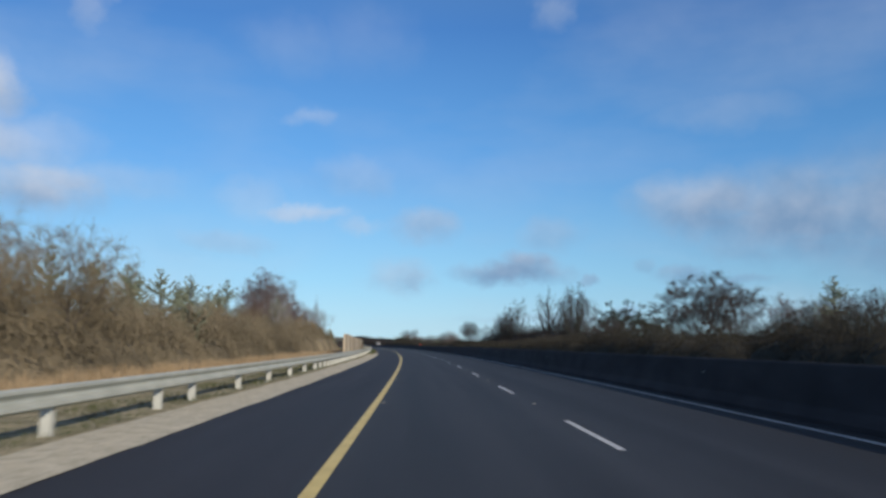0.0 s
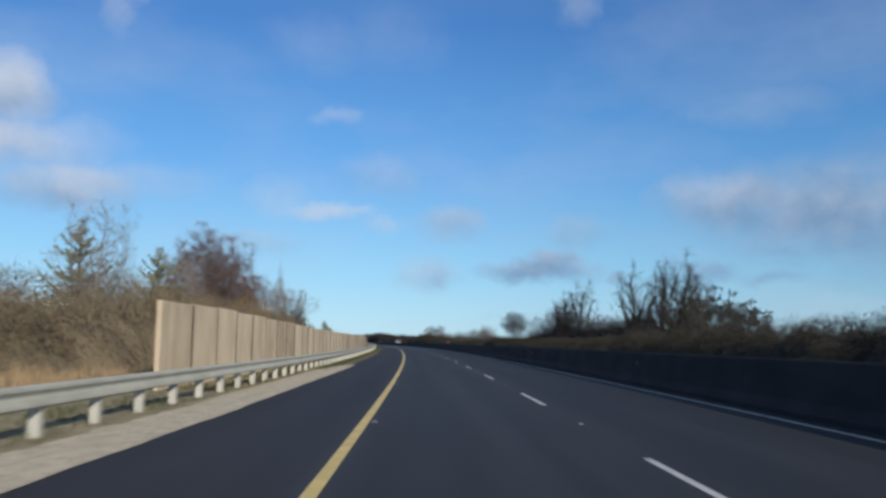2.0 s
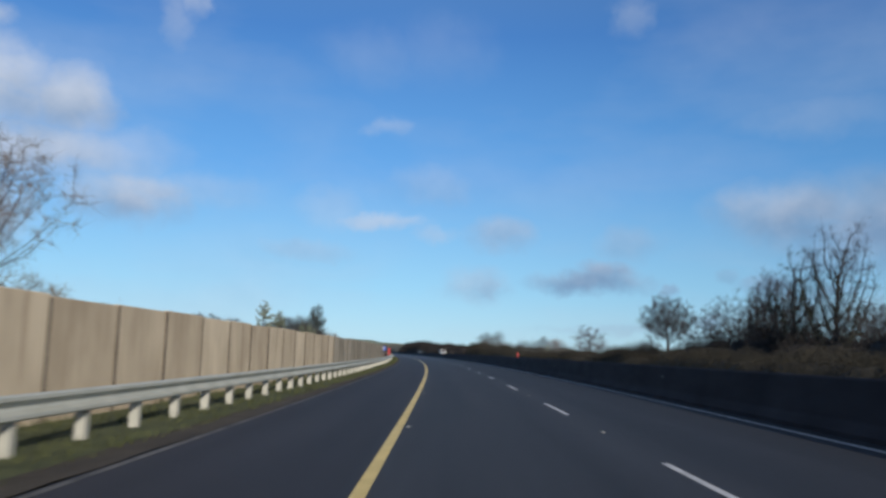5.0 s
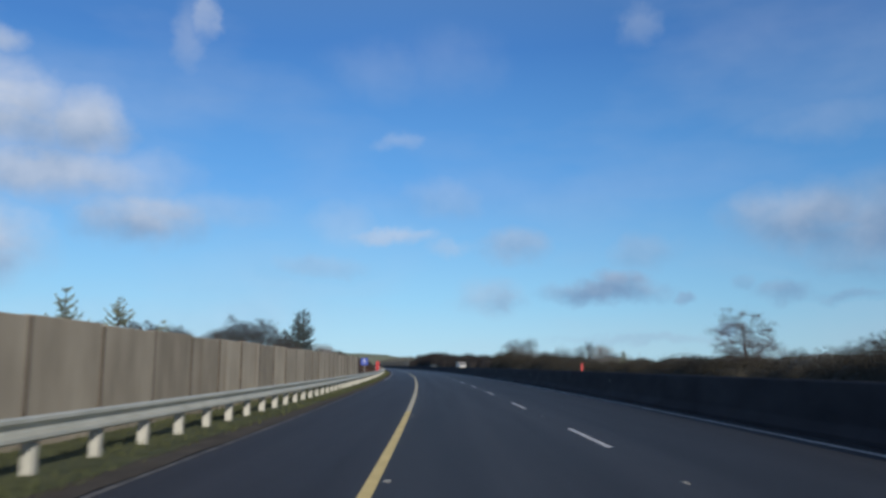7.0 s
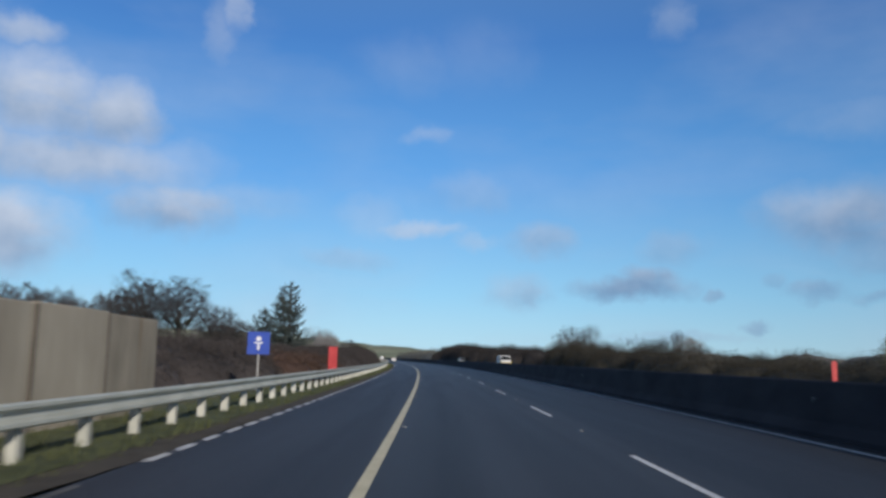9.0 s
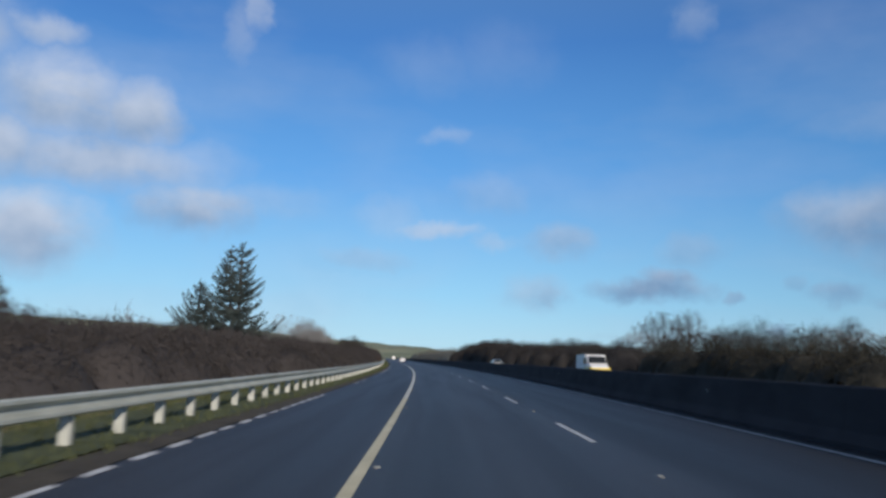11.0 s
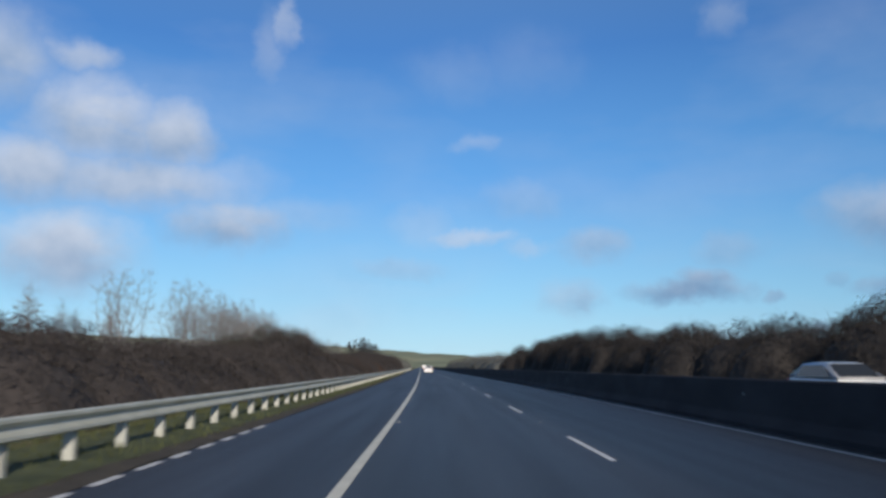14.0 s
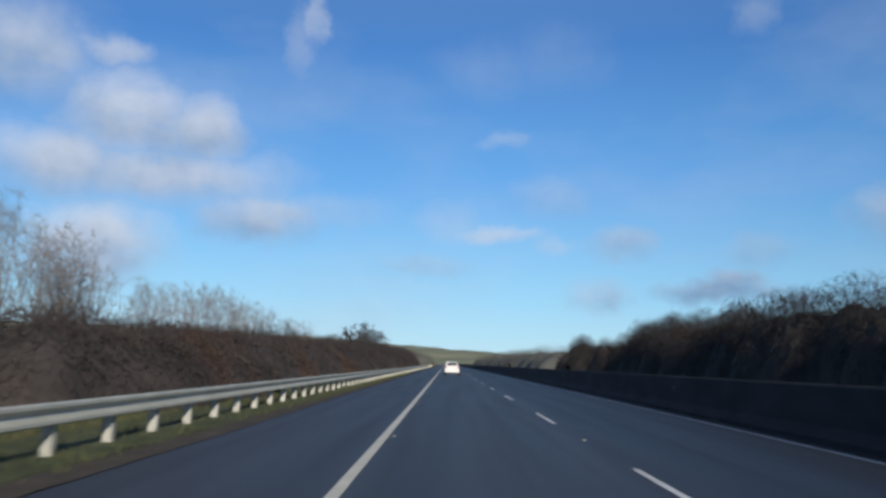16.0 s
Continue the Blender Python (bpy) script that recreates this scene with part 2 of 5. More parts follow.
def road_surface(name, dark, light, damp_rough):
    """Asphalt with grain, long stains and worn wheel tracks, dry at first and damp from about 200 m on. UV: metres across, metres along."""
    m = bpy.data.materials.new(name)
    m.use_nodes = True
    nt = m.node_tree
    b = nt.nodes["Principled BSDF"]

    def calc(op, x, y=None, z=None, clamp=False):
        n = nt.nodes.new("ShaderNodeMath")
        n.operation, n.use_clamp = op, clamp
        for i, v in enumerate((x, y, z)):
            if isinstance(v, (int, float)):
                n.inputs[i].default_value = v
            elif v is not None:
                nt.links.new(v, n.inputs[i])
        return n.outputs[0]

    def noise(vec, scale, detail):
        n = nt.nodes.new("ShaderNodeTexNoise")
        n.inputs["Scale"].default_value, n.inputs["Detail"].default_value = scale, detail
        nt.links.new(vec, n.inputs["Vector"])
        return n.outputs[0]

    uv = nt.nodes.new("ShaderNodeUVMap")
    xy = nt.nodes.new("ShaderNodeSeparateXYZ")
    nt.links.new(uv.outputs[0], xy.inputs[0])
    stretched = nt.nodes.new("ShaderNodeVectorMath")
    stretched.operation = "MULTIPLY"
    nt.links.new(uv.outputs[0], stretched.inputs[0])
    stretched.inputs[1].default_value = (1.6, 0.05, 1.0)
    stains = noise(stretched.outputs[0], 1.0, 4.0)
    grain = noise(uv.outputs[0], 60.0, 2.0)
    patches = noise(uv.outputs[0], 0.35, 4.0)
    tracks = calc("MULTIPLY_ADD", calc("COSINE", calc("MULTIPLY", calc("SUBTRACT", xy.outputs[0], 0.95), 3.53)), 0.5, 0.5)
    wet = nt.nodes.new("ShaderNodeMapRange")
    wet.interpolation_type = "SMOOTHSTEP"
    nt.links.new(xy.outputs[1], wet.inputs["Value"])
    wet.inputs["From Min"].default_value, wet.inputs["From Max"].default_value = 170.0, 430.0
    tone = calc("ADD", calc("MULTIPLY_ADD", stains, 1.5, -0.45), calc("MULTIPLY_ADD", grain, 0.5, -0.1))
    # the overtaking lane is darker
    darker_lane = nt.nodes.new("ShaderNodeMapRange")
    darker_lane.interpolation_type = "SMOOTHSTEP"
    nt.links.new(xy.outputs[0], darker_lane.inputs["Value"])
    darker_lane.inputs["From Min"].default_value, darker_lane.inputs["From Max"].default_value = 3.2, 5.2
    darker_lane.inputs["To Max"].default_value = 0.42
    tone = calc("SUBTRACT", calc("ADD", tone, calc("MULTIPLY", patches, 0.3)), calc("MULTIPLY", tracks, 0.28))
    tone = calc("SUBTRACT", tone, darker_lane.outputs[0], clamp=True)
    cm = nt.nodes.new("ShaderNodeMix")
    cm.data_type = "RGBA"
    nt.links.new(tone, cm.inputs[0])
    cm.inputs[6].default_value, cm.inputs[7].default_value = (*dark, 1), (*light, 1)
    # along the damp stretch the colour darkens, most in the overtaking lane
    darkened = nt.nodes.new("ShaderNodeMix")
    darkened.data_type, darkened.blend_type = "RGBA", "MULTIPLY"
    nt.links.new(calc("MULTIPLY", wet.outputs[0], calc("MULTIPLY_ADD", darker_lane.outputs[0], 1.5, 0.1)), darkened.inputs[0])
    nt.links.new(cm.outputs[2], darkened.inputs[6])
    darkened.inputs[7].default_value = (0.32, 0.32, 0.36, 1)
    nt.links.new(darkened.outputs[2], b.inputs["Base Color"])
    gloss = calc("MULTIPLY", wet.outputs[0], calc("MULTIPLY_ADD", stains, 0.9, 0.45, clamp=True))
    nt.links.new(calc("SUBTRACT", 0.74, calc("MULTIPLY", gloss, 0.74 - damp_rough)), b.inputs["Roughness"])
    nt.links.new(calc("MULTIPLY_ADD", wet.outputs[0], 0.12, 0.28), b.inputs["Specular IOR Level"])
    bp = nt.nodes.new("ShaderNodeBump")
    bp.inputs["Strength"].default_value, bp.inputs["Distance"].default_value = 0.3, 0.02
    nt.links.new(grain, bp.inputs["Height"])
    nt.links.new(bp.outputs[0], b.inputs["Normal"])
    return m


def stained_concrete(name, dark, light):
    """Precast panels: each with a tone of its own, broad clouding, long rain streaks and fine pores."""
    m = bpy.data.materials.new(name)
    m.use_nodes = True
    nt = m.node_tree
    b = nt.nodes["Principled BSDF"]
    geo = nt.nodes.new("ShaderNodeNewGeometry")

    def noise(stretch, scale, detail):
        st = nt.nodes.new("ShaderNodeVectorMath")
        st.operation = "MULTIPLY"
        nt.links.new(geo.outputs["Position"], st.inputs[0])
        st.inputs[1].default_value = stretch
        n = nt.nodes.new("ShaderNodeTexNoise")
        n.inputs["Scale"].default_value, n.inputs["Detail"].default_value = scale, detail
        nt.links.new(st.outputs[0], n.inputs["Vector"])
        return n.outputs[0]

    def calc(op, x, y, z=0.0, clamp=False):
        n = nt.nodes.new("ShaderNodeMath")
        n.operation, n.use_clamp = op, clamp
        for i, v in enumerate((x, y, z)):
            if isinstance(v, (int, float)):
                n.inputs[i].default_value = v
            else:
                nt.links.new(v, n.inputs[i])
        return n.outputs[0]

    info = nt.nodes.new("ShaderNodeObjectInfo")
    streaks = noise((1, 1, 0.07), 2.2, 4.0)
    clouds = noise((1, 1, 0.6), 0.9, 4.0)
    pores = noise((1, 1, 1), 45.0, 2.0)
    tone = calc("MULTIPLY_ADD", streaks, 0.6, calc("MULTIPLY_ADD", clouds, 1.3, -0.7))
    tone = calc("ADD", tone, calc("MULTIPLY_ADD", info.outputs["Random"], 0.55, -0.02))
    tone = calc("ADD", tone, calc("MULTIPLY_ADD", pores, 0.25, -0.12), clamp=True)
    cm = nt.nodes.new("ShaderNodeMix")
    cm.data_type = "RGBA"
    nt.links.new(tone, cm.inputs[0])
    cm.inputs[6].default_value, cm.inputs[7].default_value = (*dark, 1), (*light, 1)
    # a few rusty runs
    runs = nt.nodes.new("ShaderNodeMapRange")
    nt.links.new(noise((1, 1, 0.05), 2.1, 5.0), runs.inputs["Value"])
    runs.inputs["From Min"].default_value, runs.inputs["From Max"].default_value = 0.63, 0.72
    runs.inputs["To Max"].default_value = 0.6
    rust = nt.nodes.new("ShaderNodeMix")
    rust.data_type = "RGBA"
    nt.links.new(runs.outputs[0], rust.inputs[0])
    nt.links.new(cm.outputs[2], rust.inputs[6])
    rust.inputs[7].default_value = (0.17, 0.115, 0.07, 1)
    nt.links.new(rust.outputs[2], b.inputs["Base Color"])
    b.inputs["Roughness"].default_value, b.inputs["Specular IOR Level"].default_value = 0.9, 0.25
    bp = nt.nodes.new("ShaderNodeBump")
    bp.inputs["Strength"].default_value, bp.inputs["Distance"].default_value = 0.3, 0.01
    nt.links.new(pores, bp.inputs["Height"])
    nt.links.new(bp.outputs[0], b.inputs["Normal"])
    return m


ASPHALT = road_surface("asphalt", (0.018, 0.0193, 0.0245), (0.039, 0.041, 0.049), 0.55)
ASPHALT_SHOULDER = road_surface("darker_asphalt", (0.017, 0.0165, 0.021), (0.034, 0.034, 0.041), 0.55)
PAINT_WHITE = material("white_road_paint", (0.36, 0.36, 0.37), (0.62, 0.62, 0.62), 3.0, 0.6, 0.1, 40.0)
PAINT_YELLOW = material("yellow_road_paint", (0.50, 0.38, 0.13), (0.70, 0.55, 0.21), 2.0, 0.6, 0.1, 40.0)
PAINT_DULL = material("dull_white_road_paint", (0.36, 0.36, 0.36), (0.60, 0.60, 0.60), 1.5, 0.7, 0.1, 30.0)
# two paler copies of the yellow: bluish sunless light put into the paint
PAINT_YELLOW_COOL_LIT = material("cool_lit_yellow_road_paint", (0.41, 0.36, 0.22), (0.58, 0.52, 0.35), 2.0, 0.6, 0.1, 40.0)
PAINT_YELLOW_SUNLESS = material("sunless_yellow_road_paint", (0.43, 0.41, 0.34), (0.58, 0.56, 0.48), 2.0, 0.6, 0.1, 40.0)
PAINT_WORN = material("worn_road_paint", (0.035, 0.034, 0.034), (0.15, 0.145, 0.14), 1.2, 0.75, 0.1, 9.0)
# barrier concrete, far darker than bare concrete: its shaded face is in the colour
CONCRETE_DARK = material("shade_darkened_concrete", (0.026, 0.0242, 0.027), (0.05, 0.0465, 0.0505), 0.6, 0.9, 0.3, 25.0, stretch=(1, 1, 2.5), spec=0.1)
CONCRETE_WALL = stained_concrete("buff_precast_concrete", (0.31, 0.255, 0.185), (0.60, 0.52, 0.395))
# later panels: greyer, with the cloud shade put into their colour
CONCRETE_WALL_CLOUDED = stained_concrete("cloud_shaded_precast_concrete", (0.175, 0.157, 0.126), (0.355, 0.325, 0.265))
CONCRETE_JOINT = material("stained_concrete_joint", (0.05, 0.043, 0.036), (0.11, 0.095, 0.08), 1.5, 0.95, 0.2, 20.0)
STEEL = material("galvanised_steel", (0.35, 0.365, 0.325), (0.50, 0.515, 0.465), 1.4, 0.52, 0.05, 30.0, metal=0.2, stretch=(1, 1, 3))
POST_STEEL = material("dull_galvanised_post", (0.36, 0.37, 0.34), (0.50, 0.505, 0.465), 2.0, 0.6, 0.08, 30.0, metal=0.2)
GRAVEL = material("pale_gravel", (0.30, 0.27, 0.20), (0.64, 0.58, 0.46), 3.0, 0.95, 1.0, 14.0, fine_mix=0.55)
# brown soil of the later verge, with cloud shade in its dark colour
SOIL_CLOUDED = material("cloud_darkened_verge_soil", (0.028, 0.024, 0.02), (0.07, 0.06, 0.047), 1.5, 1.0, 0.8, 25.0)
SANDY_SOIL = material("sandy_brown_soil", (0.09, 0.075, 0.05), (0.22, 0.185, 0.125), 1.2, 1.0, 0.8, 20.0)
GROUND = material("winter_meadow", (0.055, 0.062, 0.026), (0.16, 0.135, 0.07), 0.018, 1.0, 0.6, 3.0)
SANDY = material("sandy_dry_verge", (0.12, 0.11, 0.06), (0.40, 0.34, 0.225), 1.6, 1.0, 0.7, 12.0)
GRASS = material("verge_grass", (0.028, 0.037, 0.015), (0.084, 0.094, 0.042), 1.3, 0.9, 0.0, 6.0)
STRAW = material("dry_tall_grass", (0.18, 0.135, 0.082), (0.36, 0.272, 0.172), 0.6, 0.9, 0.0, 5.0)
BARK = material("grey_brown_bark", (0.034, 0.031, 0.031), (0.078, 0.072, 0.069), 3.0, 0.95, 0.3, 20.0, per_object=0.5)
TWIGS = material("bare_twigs", (0.034, 0.033, 0.036), (0.074, 0.071, 0.073), 0.8, 0.95, 0.0, 8.0, per_object=0.5)
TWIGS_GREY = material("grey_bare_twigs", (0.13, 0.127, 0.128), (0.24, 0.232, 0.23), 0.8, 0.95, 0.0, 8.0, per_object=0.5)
TWIGS_WARM = material("reddish_bare_twigs", (0.068, 0.05, 0.048), (0.15, 0.108, 0.10), 0.8, 0.95, 0.0, 8.0, per_object=0.5)
TWIGS_TAN = material("tan_bare_twigs", (0.10, 0.082, 0.054), (0.21, 0.172, 0.112), 0.8, 0.95, 0.0, 8.0, per_object=0.4)
NEEDLES = material("dark_green_needles", (0.028, 0.04, 0.042), (0.062, 0.08, 0.078), 1.2, 0.8, 0.0, 8.0, per_object=0.4)
PINE = material("blue_green_pine_needles", (0.125, 0.15, 0.105), (0.23, 0.255, 0.185), 1.2, 0.8, 0.0, 8.0, per_object=0.4)
IVY = material("dark_ivy_leaves", (0.014, 0.018, 0.012), (0.034, 0.042, 0.024), 1.5, 0.7, 0.0, 8.0, per_object=0.4)
OCHRE = material("ochre_leaves", (0.16, 0.10, 0.035), (0.30, 0.19, 0.07), 1.2, 0.85, 0.0, 8.0)
HILL = material("far_green_fields", (0.10, 0.125, 0.075), (0.25, 0.25, 0.16), 0.011, 1.0, 0.0, 0.05, fine_mix=0.2)
SIGN_BLUE = material("blue_sign_face", (0.03, 0.06, 0.30), (0.045, 0.085, 0.38), 3.0, 0.4, 0.0)
SIGN_WHITE = material("white_sign_paint", (0.6, 0.6, 0.6), (0.72, 0.72, 0.72), 3.0, 0.5, 0.0)
RED_BOARD = material("red_board", (0.32, 0.03, 0.035), (0.44, 0.055, 0.06), 2.0, 0.5, 0.0)
GREY_PAINT = material("grey_painted_steel", (0.22, 0.22, 0.22), (0.32, 0.32, 0.32), 3.0, 0.5, 0.0)
CAR_WHITE = material("white_car_paint", (0.66, 0.66, 0.67), (0.76, 0.76, 0.76), 2.0, 0.3, 0.0, spec=0.5)
CAR_YELLOW = material("yellow_car_paint", (0.62, 0.45, 0.06), (0.72, 0.53, 0.09), 2.0, 0.35, 0.0, spec=0.5)
CAR_GREY = material("silver_car_paint", (0.34, 0.35, 0.37), (0.44, 0.45, 0.47), 2.0, 0.3, 0.0, metal=0.4, spec=0.5)
CAR_GLASS = material("tinted_window_glass", (0.012, 0.014, 0.016), (0.02, 0.022, 0.025), 2.0, 0.1, 0.0, spec=0.6)
RUBBER = material("black_rubber", (0.012, 0.012, 0.012), (0.025, 0.025, 0.025), 6.0, 0.85, 0.1)
TAIL_RED = material("red_tail_lens", (0.30, 0.02, 0.02), (0.40, 0.03, 0.03), 5.0, 0.3, 0.0)
STUD = material("road_stud_resin", (0.16, 0.16, 0.15), (0.30, 0.30, 0.28), 8.0, 0.5, 0.0)

# ---- building helpers ----


def join(*shapes):
    v, f = [], []
    for sv, sf in shapes:
        o = len(v)
        v.extend(sv)
        f.extend([tuple(i + o for i in q) for q in sf])
    return v, f


def box(x0, x1, y0, y1, z0, z1, bevel=0.0, taper=0.0):
    """A block; bevel cuts its upright edges, taper draws the top in."""
    b = bevel
    ring = [(x0 + b, y0), (x1 - b, y0), (x1, y0 + b), (x1, y1 - b), (x1 - b, y1), (x0 + b, y1), (x0, y1 - b), (x0, y0 + b)] if b else [(x0, y0), (x1, y0), (x1, y1), (x0, y1)]
    cx, cy = (x0 + x1) / 2, (y0 + y1) / 2
    n = len(ring)
    v = [(x, y, z0) for x, y in ring] + [(cx + (x - cx) * (1 - taper), cy + (y - cy) * (1 - taper), z1) for x, y in ring]
    f = [tuple(range(n - 1, -1, -1)), tuple(range(n, 2 * n))] + [(i, (i + 1) % n, n + (i + 1) % n, n + i) for i in range(n)]
    return v, f


def tube(path, radii, sides=5):
    """A tapered tube along points."""
    v, f = [], []
    for i, (p, r) in enumerate(zip(path, radii)):
        p = Vector(p)
        d = (Vector(path[min(i + 1, len(path) - 1)]) - Vector(path[max(i - 1, 0)])).normalized()
        a = d.cross(Vector((0.31, 0.95, 0.1))).normalized()
        b = d.cross(a)
        for k in range(sides):
            w = 2 * math.pi * k / sides
            v.append(tuple(p + r * (math.cos(w) * a + math.sin(w) * b)))
        if i:
            o = (i - 1) * sides
            f += [(o + k, o + (k + 1) % sides, o + sides + (k + 1) % sides, o + sides + k) for k in range(sides)]
    f.append(tuple(range(sides - 1, -1, -1)))
    f.append(tuple(len(v) - sides + k for k in range(sides)))
    return v, f


def sweep(s0, s1, profile, step=4.0, closed=False, caps=False):
    """A profile of (lat, z) drawn along the road."""
    n = max(1, int(round((s1 - s0) / step)))
    m = len(profile)
    v, f = [], []
    for i in range(n + 1):
        s = s0 + (s1 - s0) * i / n
        v += [along(s, lat, z) for lat, z in profile]
        if i:
            o = (i - 1) * m
            f += [(o + j, o + (j + 1) % m, o + m + (j + 1) % m, o + m + j) for j in range(m if closed else m - 1)]
    if caps:
        f += [tuple(range(m - 1, -1, -1)), tuple(len(v) - m + j for j in range(m))]
    return v, f


def mesh_of(name, shape, mat, smooth=False):
    me = bpy.data.meshes.new(name)
    me.from_pydata(shape[0], [], shape[1])
    me.materials.append(mat)
    if smooth:
        me.polygons.foreach_set("use_smooth", [True] * len(me.polygons))
    me.update()
    return me


def part(name, shape, mat, parent=None, label="", smooth=False):
    ob = new(name, shape if isinstance(shape, bpy.types.Mesh) else mesh_of(name, shape, mat, smooth))
    if parent is not None:
        ob.parent = parent
    return tagged(ob, label)


def thing(name, m, label, category, group="", kind=""):
    ob = new(name)
    ob.matrix_basis = m
    return tagged(ob, label, category, group, kind)


def at_road(s, lat, z=0.0, turn=0.0):
    """A pose on the road whose y axis runs along it."""
    return pose(*along(s, lat, z), 0, 0, math.degrees(heading(s)) + turn)


# ---- ground, road, verges ----
S0, S1 = -60.0, 1500.0


def ground_sheet():
    """One sheet to the horizon, finer near the road, with shallow swells far off."""
    rng = [-4800, -3000, -1800, -1000, -600, -350, -200, -100, 0, 100, 200, 300, 450, 600, 800, 1100, 1500, 2200, 3200, 4800]
    v = [(x, y, -0.05) for y in rng for x in rng]
    n = len(rng)
    f = [(j * n + i, j * n + i + 1, (j + 1) * n + i + 1, (j + 1) * n + i) for j in range(n - 1) for i in range(n - 1)]
    return v, f


tagged(part("ground", ground_sheet(), GROUND), "dull green and brown winter meadow", "ground", kind="structure")


def pavement(name, profile, mat, label):
    """A carriageway strip with its metres across and along as UV."""
    n = int(round((S1 - S0) / 4.0))
    me = mesh_of(name, sweep(S0, S1, profile), mat)
    uv = me.uv_layers.new(name="UVMap")
    m = len(profile)
    idx = np.zeros(len(me.loops), dtype=np.int32)
    me.loops.foreach_get("vertex_index", idx)
    across = np.array([p[0] for p in profile])[idx % m]
    uv.data.foreach_set("uv", np.stack([across, S0 + (S1 - S0) * (idx // m) / n], -1).astype(np.float32).ravel())
    return tagged(new(name, me), label, "road", kind="structure")


pavement("hard_shoulder", [(-3.0, -0.04), (-2.95, 0.0), (-0.2, 0.0)], ASPHALT_SHOULDER, "darker asphalt hard shoulder")
pavement("road", [(-0.2, 0.0), (3.55, 0.0), (8.9, 0.0)], ASPHALT, "dark grey asphalt motorway carriageway")
pavement("far_carriageway", [(9.0, 0.0), (20.2, 0.0), (20.3, -0.04)], ASPHALT, "dark asphalt carriageway behind the median barrier")


def ragged(s0, s1, lat0, lat1, z, wobble, seed, step=0.5):
    """A strip with an uneven edge towards the road."""
    r = random.Random(seed)
    v, f = [], []
    n = int((s1 - s0) / step)
    drift = 0.0
    for i in range(n + 1):
        s = s0 + i * step
        drift = 0.8 * drift + r.uniform(-wobble, wobble)
        v += [along(s, lat0 + drift, z + 0.006), along(s, (lat0 + lat1) / 2, z + 0.02 * r.random()), along(s, lat1, z - 0.004)]
        if i:
            o = 3 * (i - 1)
            f += [(o, o + 3, o + 4, o + 1), (o + 1, o + 4, o + 5, o + 2)]
    return v, f


tagged(part("gravel_verge", ragged(S0, 112.0, -2.66, -4.05, 0.006, 0.018, 3), GRAVEL), "pale loose gravel strip along the asphalt edge", "verge", kind="structure")
tagged(part("sandy_soil_verge", ragged(111.0, 168.0, -2.95, -3.6, 0.004, 0.03, 9), SANDY_SOIL), "sandy brown soil edge beside the hard shoulder", "verge", kind="structure")
tagged(part("soil_verge", ragged(168.0, 760.0, -2.95, -3.6, 0.004, 0.03, 4), SOIL_CLOUDED), "brown soil edge beside the hard shoulder, darkened as under cloud", "verge", kind="structure")
tagged(part("sandy_verge", ragged(S0, 106.0, -3.9, -6.4, 0.0, 0.05, 6, 1.0), SANDY), "sandy verge with thin dry grass under the guard rail", "verge", kind="structure")
tagged(part("grass_verge", ragged(106.0, 760.0, -3.55, -5.9, 0.0, 0.05, 5, 1.0), GRASS), "short green grass verge under the guard rail", "verge", kind="structure")

# ---- road markings ----
tagged(part("yellow_edge_line", sweep(S0, 250.0, [(-0.075, 0.004), (0.075, 0.004)], 3.0), PAINT_YELLOW), "solid yellow hard-shoulder line on asphalt", "road marking")
# the same line further on, its colour carrying the cooler light
tagged(part("yellow_edge_line", sweep(250.0, 385.0, [(-0.075, 0.004), (0.075, 0.004)], 3.0), PAINT_YELLOW_COOL_LIT), "solid yellow hard-shoulder line on asphalt, paled as in cooler light", "road marking")
tagged(part("yellow_edge_line", sweep(385.0, 1200.0, [(-0.075, 0.004), (0.075, 0.004)], 3.0), PAINT_YELLOW_SUNLESS), "solid yellow hard-shoulder line on asphalt, creamy as in sunless light", "road marking")
tagged(part("white_edge_line", sweep(S0, 1200.0, [(7.49, 0.004), (7.62, 0.004)], 3.0), PAINT_DULL), "solid white line along the median", "road marking")
tagged(part("worn_edge_line", sweep(111.0, 300.0, [(-2.9, 0.004), (-2.8, 0.004)], 3.0), PAINT_WORN), "worn dirty white line at the asphalt edge", "road marking")
for i in range(-6, 70):
    s = 23.574 + 12.0 * i
    tagged(part("lane_dash", sweep(s, s + 4.0, [(3.6, 0.004), (3.7, 0.004)], 2.0), PAINT_WHITE), "white broken lane line on dark asphalt", "road marking", "lane dashes")
    st = thing("road_stud", at_road(s + 8.0, 3.65), "small pale reflective road stud", "road stud", "studs in the lane line")
    part("housing", box(-0.04, 0.04, -0.05, 0.05, 0, 0.014, 0.015, 0.3), STUD, st)
    st = thing("road_stud", at_road(s + 8.1, 0.17), "small dull road stud beside the yellow line", "road stud", "studs along the edge line")
    part("housing", box(-0.05, 0.05, -0.05, 0.05, 0, 0.014, 0.015, 0.3), STUD, st)
r = random.Random(8)
starts = np.interp(np.arange(-1, 124), [-1, 0, 4, 56, 67, 68, 72, 87, 94, 104, 121, 123], [301.9, 303.12, 308.63, 381.79, 397.89, 399.36, 404.65, 425.27, 434.58, 448.25, 472.18, 474.9])
WORN_AWAY = [(386, 397), (400.5, 403), (406, 416), (418, 425), (474, 480)]
for s in starts:
    if any(lo < s < hi for lo, hi in WORN_AWAY):
        continue
    ln = r.uniform(0.8, 1.0)
    tagged(part("edge_dash", sweep(float(s), float(s) + ln, [(-2.93, 0.005), (-2.8 + r.uniform(-.02, .02), 0.005)], 0.5), PAINT_WHITE), "short white remnant of the edge line", "road marking", "edge line remnants")

